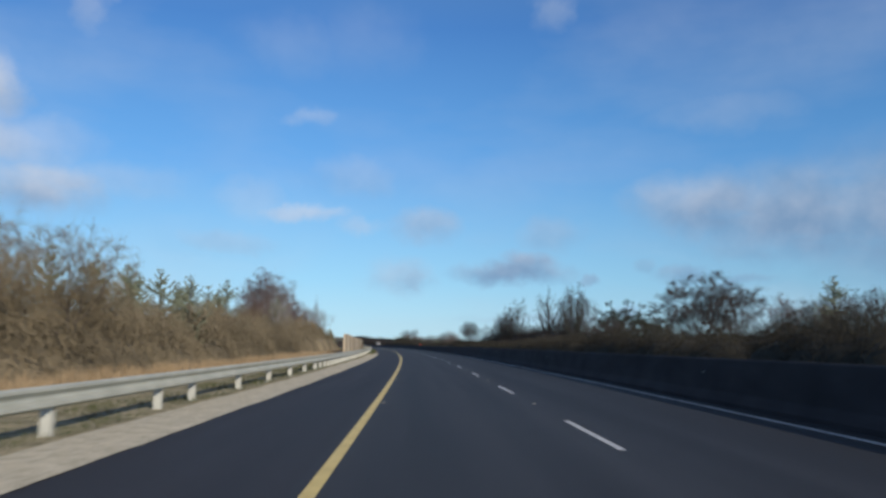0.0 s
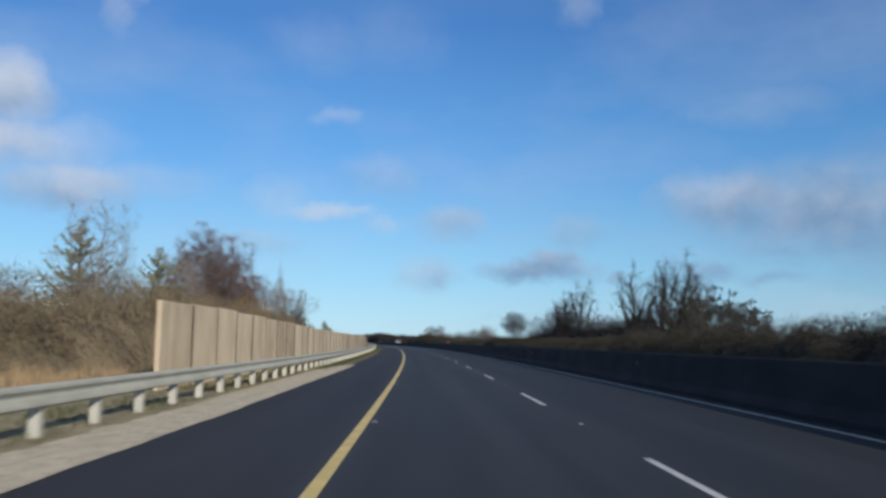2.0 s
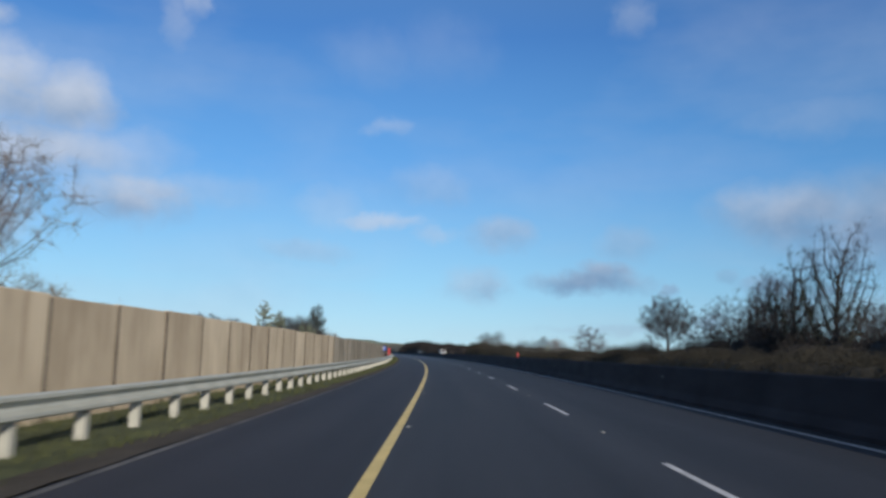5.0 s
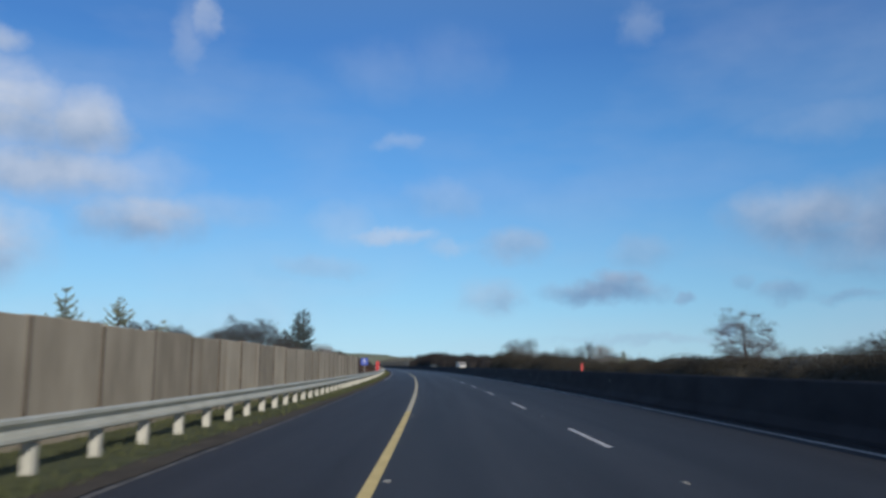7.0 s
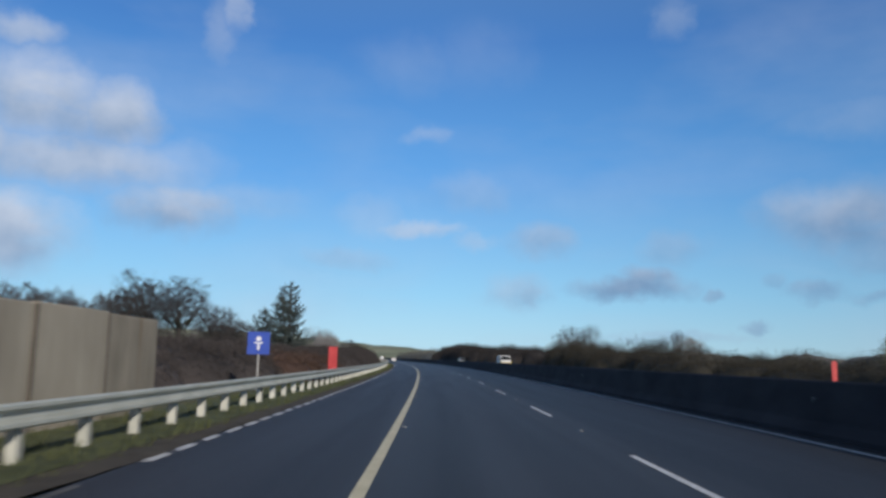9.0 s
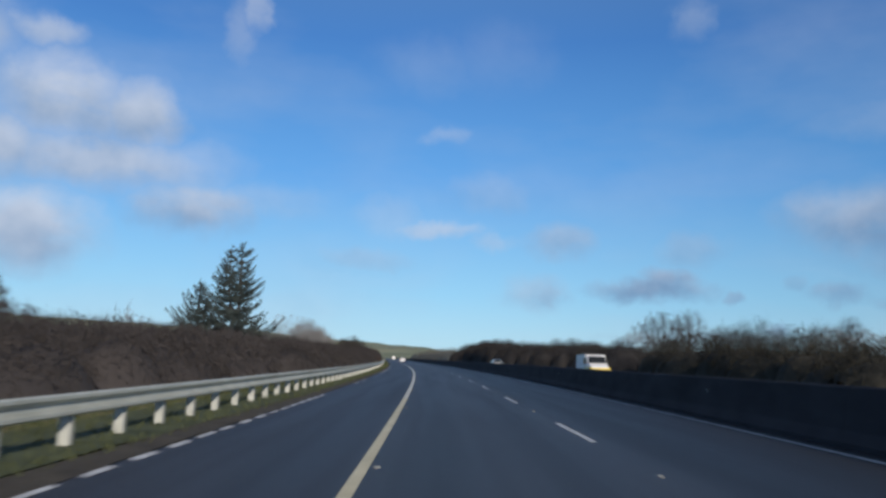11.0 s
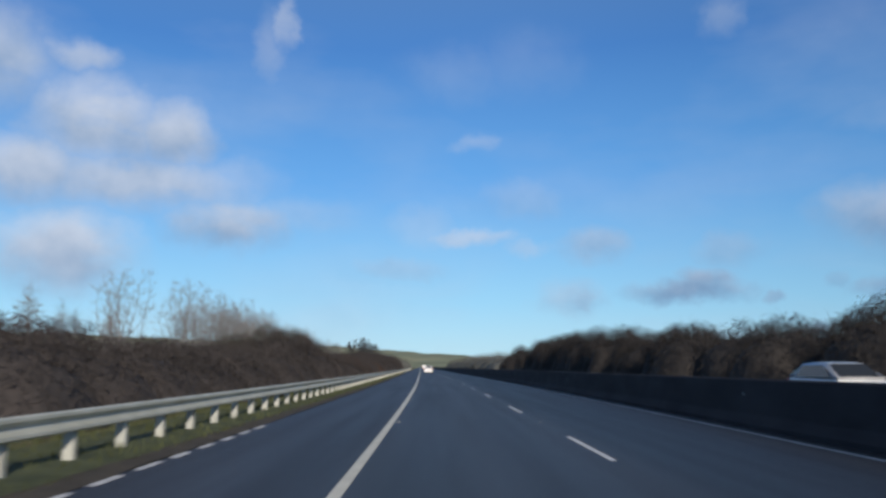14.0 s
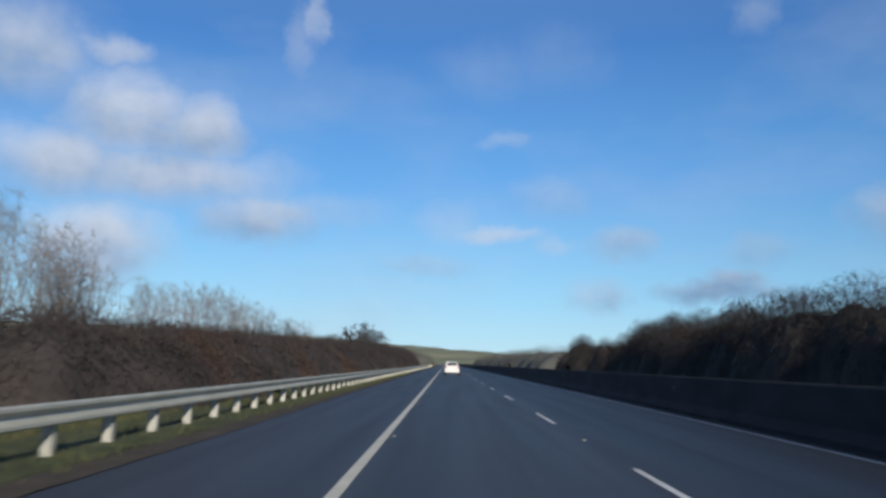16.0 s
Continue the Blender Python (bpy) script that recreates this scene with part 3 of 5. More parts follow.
# ---- guard rail ----
RAIL_LAT = -4.17
rail = thing("guard_rail", Matrix.Identity(4), "galvanised corrugated steel guard rail on posts beside the hard shoulder", "guard rail")
W = [(0.0, .735), (.05, .74), (.083, .715), (.083, .67), (.012, .62), (-.005, .585), (.012, .55), (.083, .50), (.083, .455), (.05, .43), (0.0, .435)]
for i in range(0, 190):
    a = -20 + 4.07 * i
    # each length laps over the next by a hand's width
    lap = RAIL_LAT + 0.005 * (i % 2)
    profile = [(lap + w, z) for w, z in W] + [(lap + w - 0.004, z) for w, z in reversed(W)]
    part("beam", sweep(a - 0.12, a + 4.19, profile, 2.16, closed=True), STEEL, rail)
post = mesh_of("post", join(box(-0.16, 0.0, -0.06, -0.052, -0.06, .70), box(-0.16, -0.152, -0.06, 0.06, -0.06, .70), box(-0.008, 0.0, -0.06, 0.045, -0.06, .70), box(-0.008, 0.006, -0.04, 0.04, .5, .62)), POST_STEEL)
spots = [-16.4, -11.6, -6.8, -2.0, 2.8, 7.7, 12.6, 17.4, 19.8, 24.6, 29.4, 34.2, 38.6, 42.7, 45.0, 47.3, 49.5, 51.45, 53.4]
spots += [float(s) for s in np.interp(np.arange(390), [0, 19, 37, 43, 110, 127, 170, 178, 188, 194, 215, 237, 389], [55.3, 92.91, 128.34, 139.55, 269.0, 301.41, 384.43, 400.48, 420.83, 432.95, 473.48, 516.22, 811.1])]
for s in spots:
    p = part("post", post, POST_STEEL, rail)
    p.matrix_basis = at_road(s, RAIL_LAT - 0.02)

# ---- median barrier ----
barrier = thing("median_barrier", Matrix.Identity(4), "long concrete median barrier, coloured dark as in shade", "barrier", kind="structure")
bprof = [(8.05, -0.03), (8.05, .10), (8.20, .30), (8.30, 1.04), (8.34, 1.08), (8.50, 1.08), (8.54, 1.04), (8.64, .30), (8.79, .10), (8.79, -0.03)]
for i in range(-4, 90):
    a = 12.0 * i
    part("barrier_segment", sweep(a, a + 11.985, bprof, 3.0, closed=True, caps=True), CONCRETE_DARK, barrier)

for i in range(-19, 12):
    s = 450.6 + 23.85 * i
    rf = thing("barrier_reflector", at_road(s, 8.245, 0.72), "small pale reflector on the barrier face", "reflector", "barrier reflectors")
    part("bracket", box(-0.01, 0.02, -0.022, 0.022, -0.035, 0.035, 0.004), GREY_PAINT, rf)
    part("lens", box(-0.014, 0.008, -0.028, -0.022, -0.026, 0.026), STUD, rf)

# ---- precast wall ----
wall = thing("noise_wall", Matrix.Identity(4), "buff precast concrete panel wall behind the guard rail", "wall", kind="structure")
WALL_LAT = -6.0
joints = [87.4 + 2.909 * i for i in range(47)] + [224.4 + 2.99 * i for i in range(30)]
for i, (a, b) in enumerate(zip(joints, joints[1:])):
    top = 2.16 + 0.26 * max(0.0, min(1.0, (122 - a) / 28)) + 0.012 * ((i * 7) % 5 - 2)
    w = WALL_LAT + 0.02 * ((i * 5) % 7 - 3) / 3
    # past 212 m the panels use the copy with shade in its colour
    part("panel", sweep(a + 0.04, b - 0.04, [(w, -.05), (w, top - .02), (w - .02, top), (w - .14, top), (w - .14, -.05)], 1.5, closed=True, caps=True), CONCRETE_WALL if a < 212 else CONCRETE_WALL_CLOUDED, wall)
    if i:
        part("joint_post", sweep(a - 0.036, a + 0.036, [(WALL_LAT + .028, -.05), (WALL_LAT + .028, top - .03), (WALL_LAT - .16, top - .03), (WALL_LAT - .16, -.05)], .17, closed=True, caps=True), CONCRETE_JOINT, wall)

# ---- plants ----


def along_many(s, lat, z):
    """Places for arrays of s, lat and z."""
    a = np.interp(s, AXIS_S, _th)
    return np.stack([np.interp(s, AXIS_S, _x) + lat * np.cos(a), np.interp(s, AXIS_S, _y) + lat * np.sin(a), z + 0 * s], -1)


def blade_mesh(name, tris, mat):
    """A mesh of loose pointed blades from an array (n, 3, 3)."""
    n = len(tris)
    me = bpy.data.meshes.new(name)
    me.vertices.add(3 * n)
    me.vertices.foreach_set("co", np.ascontiguousarray(tris, dtype=np.float32).ravel())
    me.loops.add(3 * n)
    me.loops.foreach_set("vertex_index", np.arange(3 * n, dtype=np.int32))
    me.polygons.add(n)
    me.polygons.foreach_set("loop_start", np.arange(0, 3 * n, 3, dtype=np.int32))
    me.materials.append(mat)
    me.update(calc_edges=True)
    return me


def ribbons(rng, p0, p1, width):
    """Pointed blades from p0 to p1, turned at random round their length."""
    d = p1 - p0
    side = np.cross(d, rng.normal(size=d.shape))
    side /= np.linalg.norm(side, axis=1, keepdims=True) + 1e-9
    w = np.broadcast_to(width, (len(d),))[:, None] / 2
    return np.stack([p0 - side * w, p0 + side * w, p1], 1)


def leaves(rng, p, size):
    """Small tilted blades round the points p."""
    a = rng.normal(size=p.shape)
    a /= np.linalg.norm(a, axis=1, keepdims=True)
    b = np.cross(a, rng.normal(size=p.shape))
    b /= np.linalg.norm(b, axis=1, keepdims=True) + 1e-9
    sz = size * rng.uniform(0.6, 1.3, (len(p), 1))
    return np.stack([p - a * sz, p + a * sz * 0.6 - b * sz * 0.7, p + a * sz * 0.6 + b * sz * 0.7], 1)


def crown_points(rng, n, h, spread, bole, shape, clumps):
    """Points that fill a crown of the given outline; the boughs grow towards them."""
    if shape == "upright":
        # a few steep stems, each ending in a tuft
        k = 7
        w = rng.uniform(0, 2 * math.pi, k)
        ro = spread * np.sqrt(rng.uniform(0.0, 0.5, k))
        top = h * (1 - 0.3 * (ro / spread) ** 2) * rng.uniform(0.84, 1.0, k)
        top[0] = h
        c = rng.integers(0, k, n)
        f = rng.uniform(0, 1, n) ** 0.7
        z = h * bole + (top[c] - h * bole) * f
        wide = spread * (0.05 + 0.22 * np.sin(math.pi * np.clip(f, 0, 0.96)))
        p = np.stack([np.cos(w[c]) * ro[c] * (0.4 + 0.6 * f), np.sin(w[c]) * ro[c] * (0.4 + 0.6 * f), z], -1)
        return p + rng.normal(size=(n, 3)) * np.stack([wide, wide, 0.25 * wide], -1)
    d = rng.normal(size=(n, 3))
    d /= np.linalg.norm(d, axis=1, keepdims=True)
    lobe = 0.86 + 0.14 * np.sin(4 * np.arctan2(d[:, 1], d[:, 0]) + 5 * d[:, 2] + h)
    d *= (rng.uniform(0, 1, n) ** 0.36 * lobe)[:, None]
    mid = bole + (1 - bole) * 0.45
    if shape == "fan":
        mid = bole + (1 - bole) * 0.62
    z = h * mid + d[:, 2] * np.where(d[:, 2] > 0, h * (1 - mid), h * (mid - bole) * 0.95)
    squeeze = np.ones(n)
    if shape == "fan":
        squeeze = np.clip((z / h - bole) / (mid - bole), 0.12, 1) ** 0.7
    if shape == "spire":
        squeeze = np.clip(1.35 - 1.1 * z / h, 0.08, 1)
    p = np.stack([d[:, 0] * spread * squeeze, d[:, 1] * spread * squeeze, z], -1)
    if clumps:
        p = p[rng.integers(0, clumps, n)] * np.array([0.94, 0.94, 0.97]) + rng.normal(size=(n, 3)) * np.array([0.09 * spread, 0.09 * spread, 0.03 * h])
    return p


def cones(p0, p1, r0, r1, sides):
    """Open tapered tubes, one for each pair of points."""
    d = p1 - p0
    d /= np.linalg.norm(d, axis=1, keepdims=True) + 1e-9
    a = np.cross(d, np.array([0.31, 0.95, 0.1]))
    a /= np.linalg.norm(a, axis=1, keepdims=True) + 1e-9
    b = np.cross(d, a)
    v, f = [], []
    for k in range(sides):
        w = 2 * math.pi * k / sides
        v.append(p0 + r0[:, None] * (math.cos(w) * a + math.sin(w) * b))
        v.append(p1 + r1[:, None] * (math.cos(w) * a + math.sin(w) * b))
    v = np.stack(v, 1).reshape(-1, 3)
    for i in range(len(p0)):
        o = i * 2 * sides
        f += [(o + 2 * k, o + (2 * k + 2) % (2 * sides), o + (2 * k + 3) % (2 * sides), o + 2 * k + 1) for k in range(sides)]
    return v.tolist(), f


def grow_tree(seed, height, spread, bole=0.15, shape="round", points=650, clumps=0, width=0.02, twigs=3, twig=0.055, stout=1.0, ivy=0, ivy_reach=0.6, lift=0.12, leader=0.0, haze=4, wander=0.07):
    """A leafless tree: boughs that grow step by step towards points of the crown, thickening with what they carry,
    fine twigs on the thin ends, and leaf places for ivy."""
    rng = np.random.default_rng(seed)
    h = height
    att = crown_points(rng, points, h, spread, bole, shape, clumps)
    step = h * 0.032
    most = 2600
    pos, par = np.zeros((most, 3)), np.full(most, -1)
    n = max(3, int(max(bole, leader) * h / step))
    for i in range(1, n):
        pos[i] = pos[i - 1] + np.array([rng.normal() * 0.07, rng.normal() * 0.07, 1.0]) * step
        par[i] = i - 1
    dist, near = np.full(points, 1e9), np.zeros(points, int)
    kids = np.zeros(most, int)
    first = 0 if leader else n - 1
    first = max(first, int(bole * h / step) - 1)
    fresh = np.arange(first, n)
    for _ in range(80):
        dd = np.linalg.norm(att[:, None, :] - pos[None, fresh, :], axis=2)
        j = dd.argmin(1)
        closer = dd[np.arange(points), j] < dist
        dist[closer], near[closer] = dd[np.arange(points), j][closer], fresh[j[closer]]
        use = (dist > step * 0.9) & (kids[near] < 3)
        if not use.any() or n > most - 400:
            break
        v = att[use] - pos[near[use]]
        v /= np.linalg.norm(v, axis=1, keepdims=True)
        who, inv = np.unique(near[use], return_inverse=True)
        d = np.zeros((len(who), 3))
        np.add.at(d, inv, v)
        d /= np.linalg.norm(d, axis=1, keepdims=True) + 1e-9
        d += rng.normal(size=d.shape) * wander + np.array([0, 0, lift])
        d /= np.linalg.norm(d, axis=1, keepdims=True)
        m = len(who)
        pos[n:n + m], par[n:n + m] = pos[who] + d * step, who
        kids[who] += 1
        fresh = np.arange(n, n + m)
        n += m
    pos, par = pos[:n], par[:n]
    # ease the kinks: each joint moves towards its neighbours
    for _ in range(2):
        total, count = np.zeros((n, 3)), np.zeros(n)
        np.add.at(total, par[1:], pos[1:])
        np.add.at(count, par[1:], 1)
        inner = (count > 0) & (np.arange(n) > 0)
        mean = total[inner] / count[inner][:, None]
        eased = pos.copy()
        eased[inner] = 0.5 * pos[inner] + 0.25 * pos[par[inner]] + 0.25 * mean
        pos = eased
    # each bough is as thick as all that it carries
    load = np.zeros(n)
    for i in range(n - 1, 0, -1):
        load[i] = max(load[i], 1.0)
        load[par[i]] += load[i]
    load[0] = max(load[0], load[1])
    rad = h * 0.016 * stout * np.sqrt(load / load[1])
    rad[0] = rad[1] * 1.3
    child = np.arange(1, n)
    p0, p1, r1 = pos[par[child]], pos[child], rad[child]
    r0 = np.minimum(rad[par[child]], r1 * 1.5)
    thick = r1 > h * 0.0045
    mid = ~thick & (r1 > h * 0.0017)
    thin = ~thick & ~mid
    wood = join(cones(p0[thick], p1[thick], r0[thick], r1[thick], 6), cones(p0[mid], p1[mid], r0[mid], r1[mid], 3))
    d = p1 - p0
    sprays = [ribbons(rng, p0[thin] - d[thin] * 0.1, p1[thin] + d[thin] * 0.5, width * 1.5)]
    ends = np.repeat(np.nonzero(thin)[0], twigs)
    base = p0[ends] + d[ends] * rng.uniform(0.0, 1.1, (len(ends), 1))
    way = d[ends] / step * 0.55 + rng.normal(size=(len(ends), 3)) * 0.5 + np.array([0, 0, 0.18])
    tips = base + way * twig * h * rng.uniform(0.4, 1.25, (len(ends), 1))
    sprays.append(ribbons(rng, base, tips, width))
    # the finest twigs, and the soft spray that rounds the crown off
    base = base + (tips - base) * rng.uniform(0.25, 0.9, (len(base), 1))
    way = way * 0.5 + rng.normal(size=base.shape) * 0.5
    sprays.append(ribbons(rng, base, base + way * twig * h * 0.6, width * 0.75))
    many = np.repeat(np.arange(points), haze)
    root = pos[near[many]] + rng.normal(size=(len(many), 3)) * 0.012 * h
    tip = att[many] + rng.normal(size=(len(many), 3)) * np.array([0.032, 0.032, 0.026]) * h
    sprays.append(ribbons(rng, root, tip, width * 0.8))
    ivy_leaves = None
    if ivy:
        host = np.nonzero((r1 > h * 0.0038) & (p1[:, 2] < ivy_reach * h))[0]
        at = host[rng.integers(0, len(host), ivy)]
        c = p0[at] + d[at] * rng.uniform(0, 1, (ivy, 1))
        ivy_leaves = leaves(rng, c + rng.normal(size=(ivy, 3)) * (r1[at][:, None] * 0.9 + h * 0.008), h * 0.0085)
    return wood, np.concatenate(sprays), ivy_leaves


def grow_conifer(seed, height, reach, whorls=24, rise=0.25, gap=0.08, arms=6, needle=0.3, hang=0.35, leaders=1, density=26, ragged_arms=0.35):
    """A spruce or pine: one or more leaders, arms that sweep up at the tip, and hanging branchlets set with needles."""
    rng = np.random.default_rng(seed)
    h = height
    wood, p0, p1, wd = [], [], [], []
    for q in range(leaders):
        top = h * (1 - 0.045 * q)
        lean = np.array([0.0, 0.0]) if q == 0 else np.array([rng.choice([-1, 1]) * 0.085 * h, rng.normal() * 0.02 * h])

        def stem(f):
            return np.array([lean[0] * min(1, f * 1.6), lean[1] * min(1, f * 1.6), f * top])
        wood.append(tube([tuple(stem(f)) for f in (0.0, 0.3, 0.62, 0.85, 1.0)], [h * r for r in (0.019, 0.014, 0.009, 0.005, 0.0012)], 6))
        for i in range(whorls):
            f0 = gap + (1 - gap) * (i + rng.uniform(-0.3, 0.6)) / whorls
            full = reach * (1 - f0) ** 0.8 * (0.8 + 0.2 * math.sin(3.1 * i)) + 0.018 * h
            for k in range(arms):
                f = min(0.985, f0 + rng.uniform(-0.5, 0.5) / whorls)
                w = 2 * math.pi * (k + rng.uniform(-0.3, 0.3)) / arms + i * 1.3
                ln = full * rng.uniform(1 - ragged_arms, 1 + ragged_arms)
                out = np.array([math.cos(w), math.sin(w), 0.0])
                base = stem(f)
                climb = rise * (0.6 + 0.8 * f) + rng.normal() * 0.16

                def arm(g):
                    return base + out * ln * g + np.array([0, 0, ln * (climb * g - 0.45 * g * (1 - g) + 0.16 * g ** 3)])
                wood.append(tube([tuple(arm(g)) for g in (0.0, 0.5, 1.0)], [0.011 * ln + 0.008, 0.007 * ln + 0.005, 0.004], 3))
                m = max(5, int(ln / needle * density * 0.33))
                g = rng.uniform(0.08, 1.03, m)
                b = np.array([arm(v) for v in g])
                side = np.cross(out, [0, 0, 1.0]) * rng.choice([-1, 1], m)[:, None]
                size = needle * (0.45 + 0.9 * (1 - g)) * rng.uniform(0.5, 1.3, m) * min(1.0, 0.45 + ln / reach)
                e = b + (side * 0.55 + out * 0.6 + rng.normal(size=(m, 3)) * 0.32 + np.array([0, 0, -hang])) * size[:, None]
                p0.append(b), p1.append(e)
    p0, p1 = np.concatenate(p0), np.concatenate(p1)
    return join(*wood), ribbons(rng, p0 - (p1 - p0) * 0.2, p1, needle * 0.22)


def tree_kind(name, grown, bark, foliage, ivy_mat=None):
    trunk = mesh_of("trunk", grown[0], bark)
    crown = blade_mesh("crown", grown[1], foliage)
    ivy = blade_mesh("ivy", grown[2], ivy_mat) if len(grown) > 2 and grown[2] is not None else None
    return name, trunk, crown, ivy


def plant(kind, x, y, scale, label, category, turn=0.0, group="", wide=1.0, z=-0.06):
    name, trunk, crown, ivy = kind
    ob = new(name)
    ob.matrix_basis = pose(x, y, z, 0, 0, turn) @ Matrix.Diagonal((scale * wide, scale * wide, scale, 1))
    tagged(ob, label, category, group)
    part("trunk", trunk, None, ob)
    part("crown", crown, None, ob)
    if ivy is not None:
        part("ivy", ivy, None, ob, "dark ivy on the trunk")
    return ob


# kinds, each one metre per metre at the height given
OAK = tree_kind("bare_tree", grow_tree(11, 10.5, 6.6, 0.16, "round", 2300, 250, 0.02, 5, 0.045, 1.4, haze=13), BARK, TWIGS)
ASH = tree_kind("bare_tree", grow_tree(12, 15.0, 4.6, 0.2, "fan", 900, 0, 0.024, 2, 0.05, 1.1), BARK, TWIGS)
ASH_B = tree_kind("bare_tree", grow_tree(13, 15.0, 3.6, 0.25, "fan", 800, 0, 0.024, 2, 0.05, 1.1), BARK, TWIGS)
IVIED = tree_kind("ivy_clad_tree", grow_tree(14, 15.0, 4.6, 0.1, "upright", 800, 0, 0.022, 3, 0.045, 1.35, 2600, 0.82, haze=6), BARK, TWIGS, IVY)
IVIED_C = tree_kind("ivy_clad_tree", grow_tree(44, 15.0, 4.2, 0.16, "upright", 750, 0, 0.022, 3, 0.045, 1.35, 2400, 0.76, haze=6), BARK, TWIGS, IVY)
IVIED_B = tree_kind("ivy_clad_tree", grow_tree(15, 10.0, 4.6, 0.12, "round", 900, 120, 0.024, 2, 0.05, 1.2, 2400, 0.85, haze=5), BARK, TWIGS, IVY)
BIRCH = tree_kind("bare_tree", grow_tree(16, 14.0, 4.6, 0.14, "round", 1200, 160, 0.026, 4, 0.055, 1.0, leader=0.7, haze=5), BARK, TWIGS_WARM)
ALDER = tree_kind("bare_tree", grow_tree(17, 12.0, 4.4, 0.08, "round", 950, 0, 0.024, 3, 0.06, 0.9, leader=0.6), BARK, TWIGS_WARM)
GREY_BIRCH = tree_kind("bare_tree", grow_tree(22, 14.0, 4.4, 0.08, "upright", 800, 0, 0.02, 3, 0.05, 0.8, haze=3), TWIGS_GREY, TWIGS_GREY)
SAPLING = tree_kind("young_tree", grow_tree(18, 6.0, 2.6, 0.06, "fan", 600, 0, 0.015, 3, 0.08, 0.8, haze=5), BARK, TWIGS_TAN)
TAN_ALDER = tree_kind("bare_tree", grow_tree(24, 12.0, 4.6, 0.05, "round", 1100, 0, 0.022, 4, 0.06, 0.7, haze=5), BARK, TWIGS_TAN)
POPLAR = tree_kind("bare_tree", grow_tree(19, 10.0, 2.6, 0.08, "spire", 620, 0, 0.016, 3, 0.06, 0.8, leader=0.85, lift=0.35), TWIGS_GREY, TWIGS_GREY)
BROAD = tree_kind("bare_tree", grow_tree(20, 9.0, 5.0, 0.07, "round", 1050, 0, 0.022, 2, 0.045, 1.2, haze=6), BARK, TWIGS)
BROAD_B = tree_kind("bare_tree", grow_tree(40, 9.0, 4.8, 0.1, "fan", 1000, 0, 0.022, 2, 0.045, 1.2, haze=6), BARK, TWIGS)
RIDGE_A = tree_kind("bare_tree", grow_tree(27, 10.0, 3.5, 0.3, "round", 1300, 0, 0.02, 5, 0.05, 1.1, haze=9), BARK, TWIGS)
RIDGE_B = tree_kind("bare_tree", grow_tree(28, 10.0, 3.0, 0.3, "upright", 1000, 0, 0.02, 5, 0.05, 1.1, haze=9), BARK, TWIGS)
IVIED_R = tree_kind("ivy_clad_tree", grow_tree(29, 10.0, 3.2, 0.34, "round", 1100, 0, 0.02, 5, 0.05, 1.4, 1200, 0.5, haze=8), BARK, TWIGS, IVY)
PALE = tree_kind("bare_tree", grow_tree(23, 9.0, 5.0, 0.08, "fan", 950, 0, 0.02, 3, 0.05, 1.1, haze=5), BARK, TWIGS_GREY)
LEAFY = tree_kind("ochre_leaved_tree", grow_tree(21, 9.0, 3.6, 0.08, "round", 700, 90, 0.05, 3, 0.03, 1.0, haze=4), BARK, OCHRE)
EVERGREEN = tree_kind("evergreen_tree", grow_tree(25, 10.0, 4.4, 0.12, "round", 900, 60, 0.07, 4, 0.025, 1.4, haze=6), BARK, IVY)
SPRUCE = tree_kind("spruce_tree", grow_conifer(31, 18.5, 6.4, 21, 0.3, 0.05, 5, 0.7, 0.5, 2, 62, 0.5), BARK, NEEDLES)
SPRUCE_B = tree_kind("spruce_tree", grow_conifer(32, 12.0, 6.4, 12, 0.55, 0.06, 5, 0.68, 0.3, 2, 60, 0.5), BARK, NEEDLES)
PINE_A = tree_kind("pine_tree", grow_conifer(33, 7.5, 2.5, 13, 0.42, 0.1, 6, 0.46, 0.05, 1, 50, 0.5), BARK, PINE)
PINE_B = tree_kind("pine_tree", grow_conifer(34, 7.0, 2.3, 12, 0.5, 0.14, 6, 0.44, 0.05, 1, 50, 0.55), BARK, PINE)

# right of the motorway
DARK = "bare dark winter tree behind the far carriageway hedge"
plant(OAK, 37.7, 102.6, 1.1, "broad round-crowned bare oak behind the hedge", "tree", 20, wide=1.14)
plant(IVIED_B, 50.9, 106.0, 0.9, "ivy-clad tree with an uneven bare crown", "tree", 80)
plant(BROAD_B, 57.0, 111.0, 0.95, DARK, "tree", 150)
plant(ALDER, 47.0, 88.0, 0.68, DARK, "tree", 33)
plant(PINE_A, *along(81, 45)[:2], 1.2, "dark ragged pine behind the hedge", "tree", 60)
plant(BROAD, *along(75, 44)[:2], 0.8, DARK, "tree", 12)
plant(BIRCH, *along(86, 42)[:2], 0.56, DARK, "tree", 112)
plant(BROAD_B, *along(66, 40)[:2], 0.75, DARK, "tree", 222)
plant(IVIED, 29.6, 244.5, 1.05, "tall ivy-clad tree with a bare top", "tree", 10)
plant(BROAD, 26.5, 251.0, 1.05, DARK, "tree", 20)
plant(ASH, 27.5, 255.0, 0.8, DARK, "tree", 260)
plant(BROAD_B, 37.5, 250.0, 0.9, DARK, "tree", 310)
plant(IVIED_C, 27.0, 248.3, 0.9, "tall ivy-clad tree with a bare top", "tree", 200)
plant(BROAD, 22.0, 262.0, 0.95, DARK, "tree", 70)
plant(BROAD_B, 34.0, 247.0, 0.9, DARK, "tree", 120)
plant(IVIED, 27.0, 262.0, 0.72, "tall ivy-clad tree with a bare top", "tree", 130)
plant(BROAD, 28.5, 272.0, 1.25, DARK, "tree", 15)
